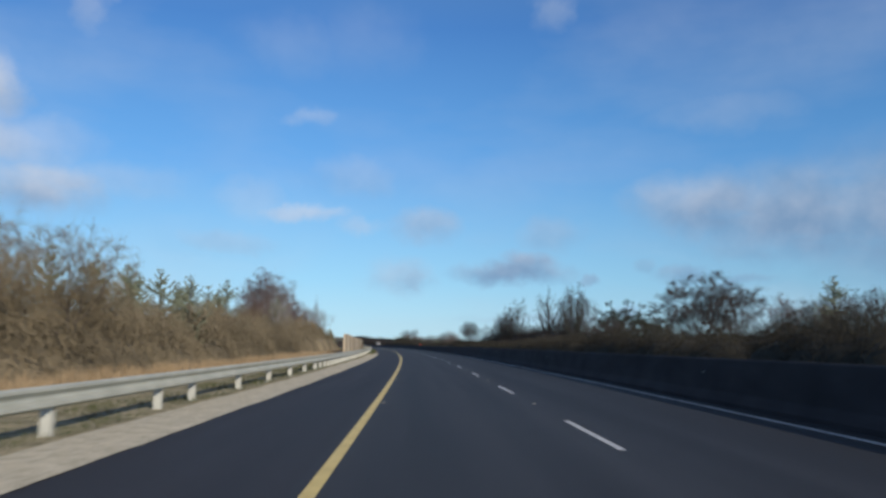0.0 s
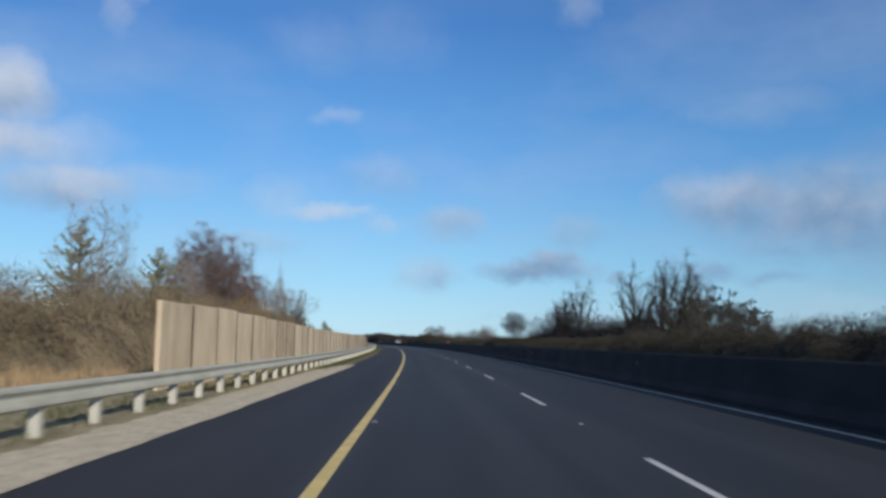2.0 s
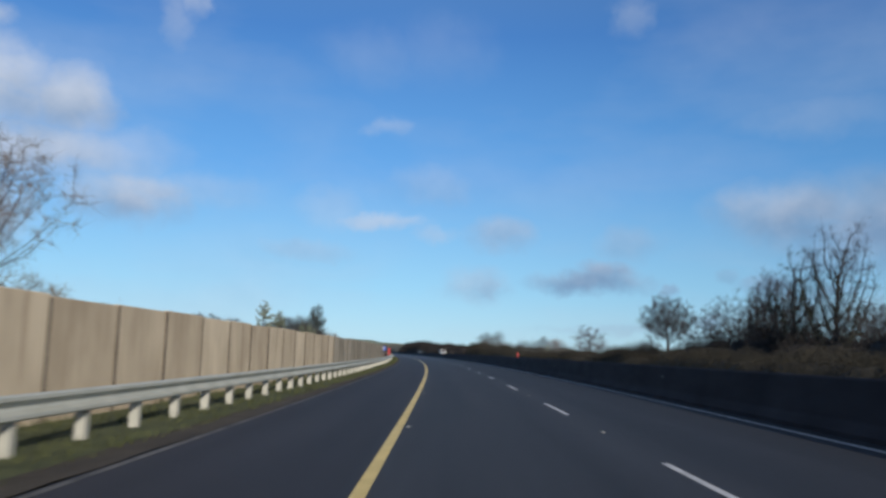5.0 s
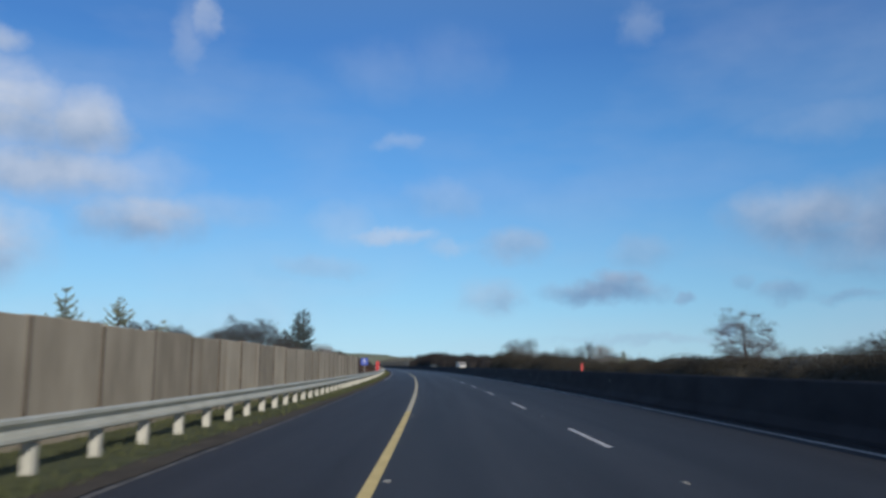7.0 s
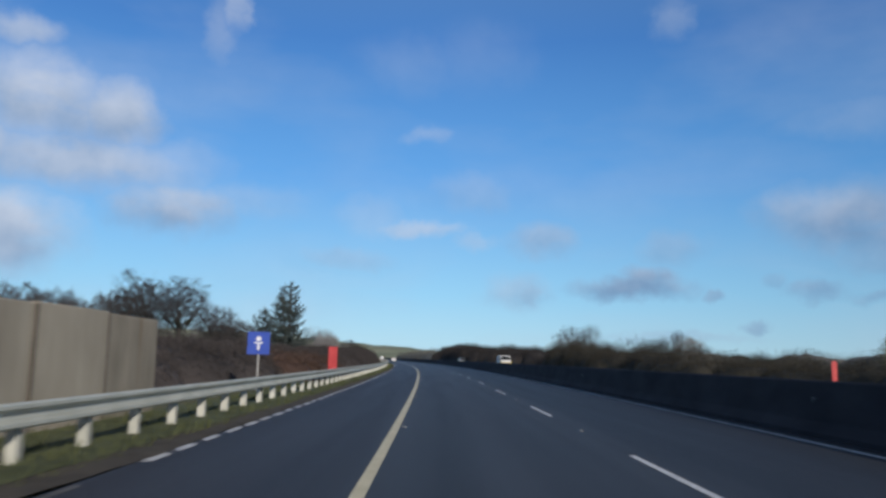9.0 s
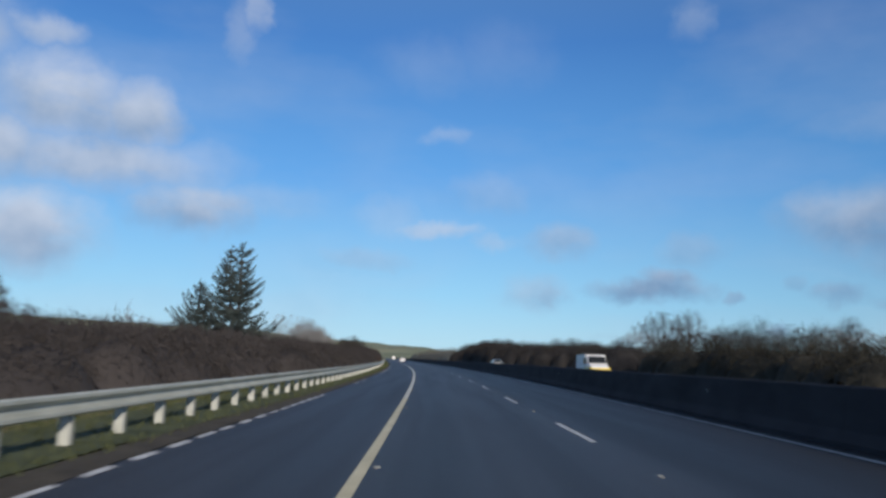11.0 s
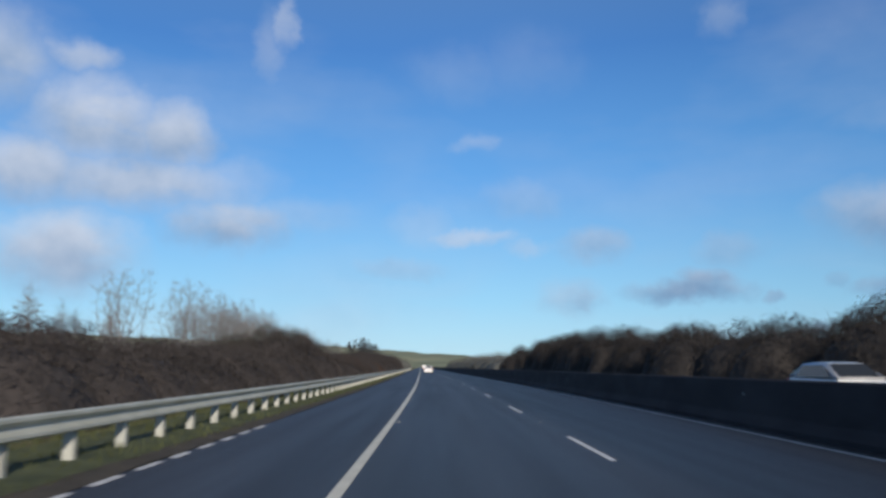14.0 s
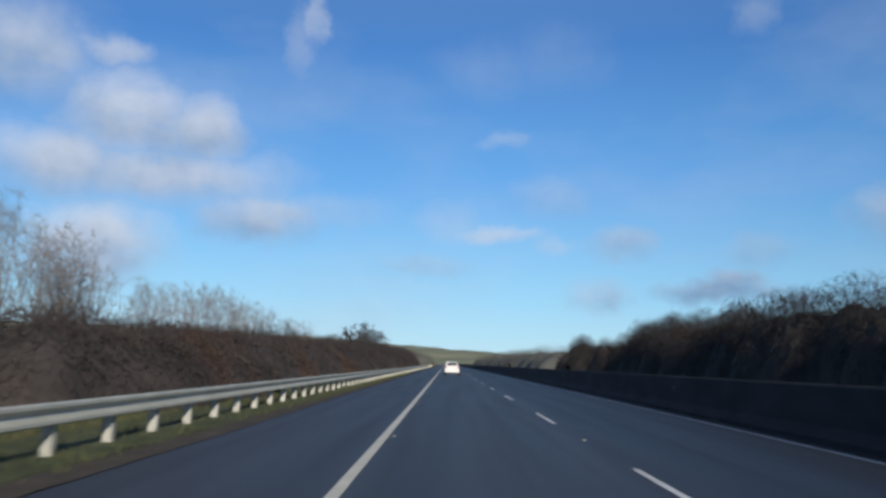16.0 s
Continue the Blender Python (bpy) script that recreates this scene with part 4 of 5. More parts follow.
plant(IVIED_B, 41.0, 241.5, 0.9, "ivy-clad tree with an uneven bare crown", "tree", 105)
plant(BROAD_B, 45.0, 246.0, 1.05, DARK, "tree", 305)
plant(BROAD, 31.0, 259.0, 1.1, DARK, "tree", 65)
plant(BROAD_B, 38.0, 209.0, 1.05, DARK, "tree", 165)
plant(BROAD, 45.0, 212.0, 1.0, DARK, "tree", 285)
plant(BROAD_B, 47.5, 198.0, 0.95, DARK, "tree", 35)
plant(IVIED_C, 35.1, 214.6, 1.15, "tall ivy-clad tree with a bare top", "tree", 40)
plant(IVIED, 40.5, 217.3, 1.2, "tall ivy-clad tree with a bare top", "tree", 140)
plant(IVIED_C, 39.1, 199.8, 1.16, "tall ivy-clad tree with a bare top", "tree", 250)
plant(ASH, 43.0, 204.0, 0.92, "tall upright bare tree behind the hedge", "tree", 310)
plant(IVIED_B, 41.0, 208.0, 0.85, "ivy-clad tree with an uneven bare crown", "tree", 15)
plant(BROAD, 47.0, 226.0, 0.85, DARK, "tree", 60)
plant(BROAD_B, 52.0, 236.0, 0.8, DARK, "tree", 310)
plant(IVIED_B, 55.0, 205.0, 0.75, "ivy-clad tree with an uneven bare crown", "tree", 215)
plant(IVIED_B, 63.0, 248.0, 1.05, "ivy-clad tree with an uneven bare crown", "tree", 190)
plant(BROAD, 59.0, 262.0, 0.9, DARK, "tree", 5)
plant(BROAD_B, 52.4, 286.2, 0.9, DARK, "tree", 260)
for x, y, sc, w in [(69, 292, 1.62, 10), (77, 299, 1.72, 95), (85, 302, 1.6, 190), (93, 307, 1.4, 260)]:
    plant(EVERGREEN, x, y, sc * 1.1, "large dark evergreen tree standing far behind the hedge", "tree", w, "far dark trees")
plant(BIRCH, 11.5, 300.6, 0.51, "small rounded bare tree above the hedge", "tree", 30, wide=1.5)
plant(RIDGE_A, *along(256.5, 29.5)[:2], 0.94, "spreading bare tree above the hedge gap", "tree", 35, wide=1.1)
plant(BROAD_B, 20.0, 291.0, 0.5, DARK, "tree", 75)
plant(BROAD, 17.5, 283.0, 0.5, DARK, "tree", 175)
plant(PINE_A, 7.1, 349.3, 0.5, "small dark evergreen above the hedge", "tree", 0)
# the PALE trees down to the hedge row carry distance haze as grey twig colour
plant(PALE, -8.6, 527.5, 1.0, DARK, "tree", 100, wide=1.2)
plant(PALE, -3.0, 522.0, 0.8, DARK, "tree", 20)
plant(IVIED_B, 3.8, 517.5, 0.66, "ivy-clad tree with an uneven bare crown", "tree", 120)
plant(PALE, 19.6, 496.9, 1.0, DARK, "tree", 220)
plant(IVIED_B, 16.5, 499.0, 0.6, "ivy-clad tree with an uneven bare crown", "tree", 45)
plant(IVIED_B, 23.0, 495.0, 0.62, "ivy-clad tree with an uneven bare crown", "tree", 145)
plant(BROAD_B, -8.9, 490.1, 1.15, "spreading bare tree above the hedge", "tree", 290)
plant(ASH, -4.2, 493.8, 0.74, "tall upright bare tree behind the hedge", "tree", 90)
plant(IVIED_B, -1.0, 486.0, 0.72, "ivy-clad tree with an uneven bare crown", "tree", 320)
plant(BROAD, 6.0, 484.0, 0.9, DARK, "tree", 15)
plant(IVIED_B, 11.0, 478.0, 0.85, "ivy-clad tree with an uneven bare crown", "tree", 60)
plant(PALE, 17.0, 476.0, 0.85, DARK, "tree", 240)
plant(ASH_B, 13.0, 470.0, 0.6, DARK, "tree", 100)
rt = random.Random(71)
for i in range(16):
    s = 520 + 14 * i + rt.uniform(-4, 4)
    x, y, _z = along(s, rt.uniform(33, 44))
    plant(rt.choice([BROAD, BROAD_B, IVIED_B, ALDER]), x, y, rt.uniform(0.56, 0.72), "bare dark tree rising from the dense hedge", "tree", rt.uniform(0, 360), "hedge trees")
x, y, _z = along(692, 29.5)
plant(BROAD_B, x, y, 0.78, "dense rounded bare tree beside the carriageway", "tree", 40)

# left of the motorway: pine and birch belt
rt = random.Random(72)
for s, lat, k, sc in [(48.4, -12.4, PINE_A, .75), (53, -17.5, PINE_B, .85), (68.3, -23, PINE_A, 1.05), (61, -18, PINE_A, .9),
                      (74, -20, PINE_B, .85), (80, -18, PINE_A, .84), (85, -23, PINE_A, .94), (93, -22, PINE_B, 1.1), (99, -27, PINE_A, 1.13), (108, -24, PINE_A, 1.1), (116, -30, PINE_B, 1.35),
                      (135.8, -28.3, PINE_A, 1.6), (127, -18.8, PINE_A, 1.15), (120, -38, PINE_A, 1.5), (70, -30, PINE_B, 1.4), (88, -33, PINE_A, 1.5), (46, -26, PINE_B, 1.15),
                      (235, -15.1, PINE_A, .8), (243, -15.1, PINE_A, .72), (260.6, -15.1, PINE_B, .68), (266.2, -14.9, PINE_A, .62), (273.5, -15, PINE_B, .6)]:
    x, y, _z = along(s, lat)
    plant(k, x, y, sc * rt.uniform(0.95, 1.05), "blue-green pine standing in brown scrub", "tree", rt.uniform(0, 360), "pines")
for s, lat, k, sc, lab in [(22, -11.5, SAPLING, .9, 0), (26, -12.5, TAN_ALDER, .5, 0), (31, -12, SAPLING, 1.0, 0), (19, -13, TAN_ALDER, .5, 0), (28, -15.5, TAN_ALDER, .56, 0), (33, -16, TAN_ALDER, .5, 0), (36, -13.5, SAPLING, .8, 0), (57, -14, SAPLING, .75, 0), (66, -16, SAPLING, .85, 0),
                           (76, -17, ALDER, .45, 0), (96, -18, SAPLING, 1.0, 0), (104, -19, ALDER, .45, 0), (108.4, -16.3, GREY_BIRCH, .66, 0), (112, -17, SAPLING, 1.1, 0), (124, -18, SAPLING, .9, 0), (133, -17, SAPLING, .85, 0),
                           (164, -24, ALDER, .62, 1), (158, -23, ALDER, .5, 1), (150, -20, SAPLING, .8, 1), (157, -17.5, LEAFY, .85, 2), (142, -19, SAPLING, .8, 0), (190, -22, BIRCH, .5, 1),
                           (184, -19, ALDER, .45, 1), (176, -17, SAPLING, .9, 1), (196, -20, ALDER, .42, 1), (205, -22, SAPLING, .9, 1), (214, -24, ALDER, .4, 1), (228, -26, SAPLING, .8, 1)]:
    x, y, _z = along(s, lat)
    plant(k, x, y, sc, ("leafless birch standing in warm brown scrub", "reddish bare tree above the panel wall", "tree holding ochre leaves above the panel wall")[lab], "tree", rt.uniform(0, 360), "left belt trees")
for x, y, k, sc in [(-33.7, 179.7, BIRCH, 1.38), (-36.0, 177.5, BIRCH, 1.3), (-30.5, 176.5, BIRCH, 1.15), (-36, 184, BIRCH, 1.3), (-27.5, 178, ALDER, .95), (-29.5, 171.5, ALDER, 1.1), (-26, 170, ALDER, .9), (-34.5, 168, ALDER, 1.05)]:
    plant(k, x, y, sc, "tall reddish bare tree in a dense clump", "tree", rt.uniform(0, 360), "tall clump")
plant(POPLAR, -21.2, 165.9, 1.17, "slim leaning bare tree above the panel wall", "tree", 20, wide=0.5)
plant(ALDER, -32.5, 159.6, 1.03, "tall reddish bare tree in a dense clump", "tree", 75, "tall clump", 0.8)
plant(GREY_BIRCH, -24.3, 138.9, 0.71, "slender pale bare birch behind the panel wall", "tree", 140, "pale birches", 0.5)
plant(GREY_BIRCH, -22.6, 135.8, 0.66, "slender pale bare birch behind the panel wall", "tree", 260, "pale birches", 0.5)
plant(PALE, -25.2, 188.6, 1.12, "rounded pale bare tree above the panel wall", "tree", 35)
# left, behind the wall's far end and along the scrub bank
for x, y, k, sc in [(-60.6, 383.2, IVIED_R, 1.12), (-64.0, 382.5, RIDGE_B, 1.14), (-67.2, 383.0, RIDGE_A, .97), (-70.3, 384.0, RIDGE_A, .9), (-57.8, 388.0, RIDGE_A, .8), (-56.5, 393.0, RIDGE_A, .62), (-61.5, 400, RIDGE_A, .62),
                    (-80.5, 391.5, RIDGE_A, .9), (-84.5, 396.0, RIDGE_A, 1.06), (-90.5, 401.9, RIDGE_B, 1.16), (-97.0, 402.0, RIDGE_A, 1.2), (-104, 400, RIDGE_B, 1.15), (-112, 398, RIDGE_A, 1.15)]:
    plant(k, x, y, sc, "bare tree on the low ridge behind the panel wall", "tree", rt.uniform(0, 360), "ridge trees", 1.25)
plant(BIRCH, -23.2, 180.6, 0.48, "reddish bare tree above the panel wall", "tree", 50)
plant(GREY_BIRCH, -25.6, 190.0, 0.72, "rounded pale bare tree above the panel wall", "tree", 110)
plant(BIRCH, -26.0, 186.0, 0.42, "reddish bare tree above the panel wall", "tree", 10)
plant(SPRUCE, -78.1, 481.0, 1.07, "tall dark green spruce with two leaders and ragged arms", "tree", 12, wide=1.08)
plant(SPRUCE_B, -84.2, 479.0, 1.05, "shorter broad spruce beside the tall one", "tree", 70)
for s, lat, k, sc in [(546.4, -24.2, GREY_BIRCH, .66), (541, -25, GREY_BIRCH, .6), (552, -26, GREY_BIRCH, .64), (557, -23, GREY_BIRCH, .58), (565, -24, GREY_BIRCH, .78), (571.7, -24, ASH, .55), (578, -27, GREY_BIRCH, .62),
                      (586, -24, GREY_BIRCH, .56), (594, -24, GREY_BIRCH, .62), (600, -22, GREY_BIRCH, .66), (606, -25, GREY_BIRCH, .72), (612, -22, GREY_BIRCH, .6), (534, -30, POPLAR, .72), (528, -35, POPLAR, .95), (525.8, -26, GREY_BIRCH, .74), (519, -28, POPLAR, .7),
                      (537.5, -20, GREY_BIRCH, .68), (531, -22, GREY_BIRCH, .72), (549, -20, GREY_BIRCH, .55), (560, -40, POPLAR, 1.0), (554, -42, POPLAR, .9), (697, -17.6, OAK, 1.0), (668, -13, BROAD, .6), (625, -18, GREY_BIRCH, .5), (603, -17, BROAD, .72), (494, -45, POPLAR, .75), (512, -36, POPLAR, .7), (534, -60, POPLAR, 1.15),
                      (546, -21.5, GREY_BIRCH, .58), (550, -23, GREY_BIRCH, .6), (555, -20.5, GREY_BIRCH, .6), (559, -25, GREY_BIRCH, .7), (563, -21, GREY_BIRCH, .68), (568, -22, GREY_BIRCH, .7), (575, -23, GREY_BIRCH, .6), (582, -22, GREY_BIRCH, .56),
                      (539, -24, GREY_BIRCH, .56), (543, -20, GREY_BIRCH, .58), (534, -19, GREY_BIRCH, .5), (604, -26, GREY_BIRCH, .68), (609, -23, GREY_BIRCH, .66), (617, -24, GREY_BIRCH, .62), (628, -24, GREY_BIRCH, .66), (636, -22, GREY_BIRCH, .55)]:
    x, y, _z = along(s, lat)
    plant(k, x, y, sc, "slender bare tree rising from the scrub bank", "tree", rt.uniform(0, 360), "bank trees")


def canopy(s, l, cs, cl, ch, cr):
    """Height of the top of all bushes over the points (s, l)."""
    top = np.zeros(np.shape(s))
    for a, b, h, r in zip(cs, cl, ch, cr):
        q = 1 - ((s - a) / r) ** 2 - ((l - b) / (0.75 * r)) ** 2
        top = np.maximum(top, h * np.clip(q, 0, 1) ** 0.5)
    return top


def bramble_mound(rng, s0, s1, lat, depth, cs, cl, ch, cr, heart):
    """The dense woody heart of a strip of scrub: one uneven mound under all its bushes."""
    cell = max(0.5, min(1.8, 0.12 * float(cr.mean()) + 0.0016 * (s1 - s0)))
    reach = depth / 2 + float(cr.max()) * 0.6
    ns, nl = int((s1 - s0 + 4) / cell) + 1, max(5, int(2 * reach / cell) + 1)
    gs = np.linspace(s0 - 2, s1 + 2, ns)[:, None] + rng.normal(size=(ns, nl)) * cell * 0.2
    gl = np.linspace(-reach, reach, nl)[None, :] + rng.normal(size=(ns, nl)) * cell * 0.2
    top = canopy(gs, gl, cs, cl, ch, cr)
    z = np.where(top > 0, top * heart * rng.uniform(0.88, 1.04, (ns, nl)), -0.25)
    v = along_many(gs.ravel(), lat + gl.ravel(), z.ravel() - 0.05)
    f = [(i * nl + j, (i + 1) * nl + j, (i + 1) * nl + j + 1, i * nl + j + 1) for i in range(ns - 1) for j in range(nl - 1)
         if max(z[i, j], z[i + 1, j], z[i, j + 1], z[i + 1, j + 1]) > 0]
    return v.tolist(), f


def thicket(name, seed, s0, s1, lat, depth, height, mat, per_metre=150, leaf=0.0, label="", uneven=0.35, clump=4.0, upright=0.25, fine=0.95, shoots=12, heart=0.7, floor=0.0):
    """A strip of leafless scrub along the road: rounded bushes, a dense heart under many fine twigs. height is a list of (s, metres)."""
    rng = np.random.default_rng(seed)
    hs, hz = zip(*height)
    bushes = max(4, int((s1 - s0) * depth / clump ** 2 * 2.6))
    cs = rng.uniform(s0, s1, bushes)
    cl = rng.uniform(-0.5, 0.5, bushes)
    ch = 1.1 * np.interp(cs, hs, hz) * (1 - uneven * rng.uniform(0, 1, bushes) ** 1.5) * (1 - 0.25 * np.abs(cl))
    cr = clump * rng.uniform(0.45, 0.95, bushes)
    cl = cl * depth
    ob = new(name, mesh_of(name, bramble_mound(np.random.default_rng(seed + 900), s0, s1, lat, depth, cs, cl, ch, cr, heart), mat, True))
    # twigs cover the mound, closest on the flank towards the road
    n = int((s1 - s0) * per_metre * 5.2 / fine ** 0.8)
    reach = depth / 2 + float(cr.max()) * 0.6
    s = rng.uniform(s0 - 1.5, s1 + 1.5, n)
    near = -1.0 if lat > 0 else 1.0
    l = near * reach * (1 - 2 * rng.uniform(0, 1, n) ** 1.35)
    top = canopy(s, l, cs, cl, ch, cr)
    z = top * rng.uniform(heart - 0.1, 1.06, n)
    keep = (top > 0.25) & ((z > floor) | (s < s0 + 22))
    s, l, z, top = s[keep], l[keep], z[keep], top[keep]
    n = len(s)
    tip = along_many(s, lat + l, z - 0.05)
    turn = rng.normal(size=(n, 3)) * np.array([0.5, 0.5, 0.3]) + np.array([0, 0, upright + 0.35])
    ln = fine * (0.34 + 0.09 * top) * rng.uniform(0.5, 1.4, n)
    root = tip - turn * ln[:, None]
    root[:, 2] = np.maximum(root[:, 2], -0.06)
    out = [ribbons(rng, root, tip, (0.04 + leaf * 0.6) * fine)]
    # a thinner haze of long shoots above the bushes
    m = n // shoots
    d2 = rng.normal(size=(m, 3)) * 0.22 + np.array([0, 0, 0.8])
    out.append(ribbons(rng, tip[:m], tip[:m] + d2 * (0.2 + 0.09 * top[:m, None]), 0.022))
    twigs = new("twigs", blade_mesh("twigs", np.concatenate(out), mat))
    twigs.parent = ob
    return tagged(ob, label, "hedge" if "hedge" in name else "scrub", kind="stuff")


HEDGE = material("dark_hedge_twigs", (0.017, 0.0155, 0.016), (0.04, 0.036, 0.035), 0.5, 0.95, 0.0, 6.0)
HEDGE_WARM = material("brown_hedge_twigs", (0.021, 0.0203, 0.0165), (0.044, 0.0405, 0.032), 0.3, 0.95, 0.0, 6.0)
# twigs of the far woods, paled: distance haze is put into the colour
HAZED_TWIGS = material("haze_paled_far_twigs", (0.055, 0.056, 0.052), (0.13, 0.13, 0.115), 0.1, 0.95, 0.0, 2.0)
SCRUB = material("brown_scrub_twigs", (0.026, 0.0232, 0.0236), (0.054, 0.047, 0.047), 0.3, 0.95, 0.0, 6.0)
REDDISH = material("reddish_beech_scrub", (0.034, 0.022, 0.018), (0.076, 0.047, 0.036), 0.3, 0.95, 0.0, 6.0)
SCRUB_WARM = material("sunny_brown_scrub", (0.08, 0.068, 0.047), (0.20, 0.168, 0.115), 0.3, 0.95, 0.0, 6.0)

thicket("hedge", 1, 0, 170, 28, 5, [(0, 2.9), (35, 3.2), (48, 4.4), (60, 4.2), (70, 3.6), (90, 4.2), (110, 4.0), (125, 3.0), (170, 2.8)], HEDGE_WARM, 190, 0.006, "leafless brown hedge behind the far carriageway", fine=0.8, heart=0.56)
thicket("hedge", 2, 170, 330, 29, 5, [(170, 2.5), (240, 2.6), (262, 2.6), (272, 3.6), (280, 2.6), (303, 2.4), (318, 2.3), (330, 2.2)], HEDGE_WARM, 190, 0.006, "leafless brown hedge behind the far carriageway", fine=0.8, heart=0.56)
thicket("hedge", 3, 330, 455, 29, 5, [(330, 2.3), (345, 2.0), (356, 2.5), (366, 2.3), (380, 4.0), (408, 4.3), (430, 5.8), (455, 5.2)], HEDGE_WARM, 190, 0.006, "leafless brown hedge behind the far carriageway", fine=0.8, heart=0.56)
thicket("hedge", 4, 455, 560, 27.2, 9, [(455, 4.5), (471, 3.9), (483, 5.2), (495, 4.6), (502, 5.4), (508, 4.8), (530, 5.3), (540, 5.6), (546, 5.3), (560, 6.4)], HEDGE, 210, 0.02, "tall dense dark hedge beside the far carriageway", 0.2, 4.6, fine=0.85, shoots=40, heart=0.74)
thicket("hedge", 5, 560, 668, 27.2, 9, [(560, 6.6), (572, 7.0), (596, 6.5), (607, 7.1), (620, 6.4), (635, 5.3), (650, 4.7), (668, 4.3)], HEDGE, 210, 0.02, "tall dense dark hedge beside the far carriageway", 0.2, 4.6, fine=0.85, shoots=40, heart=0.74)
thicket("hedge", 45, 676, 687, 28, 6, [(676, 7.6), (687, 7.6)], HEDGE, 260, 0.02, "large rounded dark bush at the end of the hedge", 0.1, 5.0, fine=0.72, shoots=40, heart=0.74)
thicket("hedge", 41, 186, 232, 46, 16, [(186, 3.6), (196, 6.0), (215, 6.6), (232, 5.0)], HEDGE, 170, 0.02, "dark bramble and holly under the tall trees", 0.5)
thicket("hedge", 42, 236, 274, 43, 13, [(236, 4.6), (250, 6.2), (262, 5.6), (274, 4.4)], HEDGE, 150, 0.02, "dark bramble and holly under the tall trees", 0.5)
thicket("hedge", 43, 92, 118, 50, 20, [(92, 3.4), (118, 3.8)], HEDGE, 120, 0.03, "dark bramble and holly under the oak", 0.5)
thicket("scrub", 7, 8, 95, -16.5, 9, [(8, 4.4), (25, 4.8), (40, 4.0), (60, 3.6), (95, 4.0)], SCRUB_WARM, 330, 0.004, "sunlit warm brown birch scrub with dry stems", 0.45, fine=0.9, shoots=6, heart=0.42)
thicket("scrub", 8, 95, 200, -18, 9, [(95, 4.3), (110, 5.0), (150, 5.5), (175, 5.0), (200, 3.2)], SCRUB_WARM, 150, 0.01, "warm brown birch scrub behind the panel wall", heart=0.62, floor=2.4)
thicket("scrub", 9, 200, 325, -22, 9, [(200, 3.2), (240, 2.8), (290, 3.0), (325, 3.0)], SCRUB, 80, 0.02, "dull brown scrub behind the panel wall", floor=1.2)
thicket("scrub", 19, 513, 540, -13.0, 7, [(513, 2.6), (520, 4.3), (528, 4.9), (536, 3.8), (540, 3.2)], HEDGE_WARM, 240, 0.01, "large rounded olive brown bush in the scrub bank", uneven=0.2, fine=0.72, shoots=30)
thicket("scrub", 44, 544, 580, -9.6, 4, [(544, 2.6), (560, 3.0), (580, 2.6)], REDDISH, 150, 0.01, "reddish brown bushes in the scrub bank", fine=0.8, shoots=30)
thicket("scrub", 18, 334, 356, -8.8, 3, [(334, 1.6), (345, 2.0), (356, 1.6)], REDDISH, 140, 0.015, "reddish brown beech scrub close behind the guard rail")
thicket("scrub", 10, 312, 440, -11.5, 6, [(312, 2.5), (330, 2.3), (345, 2.2), (384, 2.7), (440, 3.0)], SCRUB, 250, 0.008, "dense dull brown scrub behind the guard rail", 0.3, fine=0.78, shoots=25)
thicket("scrub", 11, 440, 560, -11.5, 7, [(440, 3.0), (465, 2.7), (504, 2.7), (512, 3.2), (522, 4.2), (530, 3.2), (548, 2.7), (560, 3.0)], SCRUB, 250, 0.008, "dense dull brown scrub behind the guard rail", 0.3, fine=0.78, shoots=25)
thicket("scrub", 12, 560, 720, -11.0, 7, [(560, 3.1), (586, 3.4), (615, 4.4), (660, 4.6), (720, 4.6)], SCRUB, 130, 0.02, "dense dull brown scrub behind the guard rail", 0.3, shoots=25)
thicket("far_wood", 20, 395, 820, -43, 7, [(395, 6.0), (460, 6.0), (540, 5.6), (640, 5.6), (820, 6.0)], SCRUB, 40, 0.04, "dull brown field hedge behind the scrub bank", 0.25, 5.0)
thicket("far_wood", 13, 700, 1150, 40, 26, [(700, 6.5), (800, 8), (1150, 9)], HAZED_TWIGS, 11, 0.18, "hazy far wood along the road", clump=10)
thicket("far_wood", 14, 720, 1150, -24, 24, [(720, 5.0), (850, 7), (1150, 9)], HAZED_TWIGS, 11, 0.18, "hazy far wood along the road", clump=10)
thicket("far_wood", 15, 480, 700, 75, 22, [(480, 6), (600, 7.5), (700, 9)], HAZED_TWIGS, 11, 0.16, "hazy far wood behind the hedge", clump=9)
thicket("far_wood", 16, 230, 480, 95, 16, [(230, 6), (300, 5.0), (380, 5.5), (480, 6)], HAZED_TWIGS, 11, 0.16, "hazy far wood behind the hedge", clump=9)
thicket("far_wood", 17, 60, 230, 85, 16, [(60, 6), (150, 6.0), (230, 6)], HAZED_TWIGS, 11, 0.16, "hazy far wood behind the hedge", clump=9)


def grass_field(name, seed, s0, s1, lat0, lat1, per_metre, h0, h1, width, mat, label, lump=0.0):
    rng = np.random.default_rng(seed)
    n = int((s1 - s0) * per_metre)
    s, la = rng.uniform(s0, s1, n), rng.uniform(lat0, lat1, n)
    lumps = 1 - lump + lump * (0.5 + 0.5 * np.sin(s * 1.1 + 2 * np.sin(la)) * np.sin(la * 1.7 + s * 0.3))
    p = along_many(s, la, -0.055)
    ht = rng.uniform(h0, h1, n) * lumps
    d = rng.normal(size=(n, 3)) * np.array([0.3, 0.3, 0]) + np.array([0, 0, 1.0])
    ob = new(name, blade_mesh(name, ribbons(rng, p, p + d * ht[:, None], width * 1.2), mat))
    return tagged(ob, label, "grass", kind="stuff")


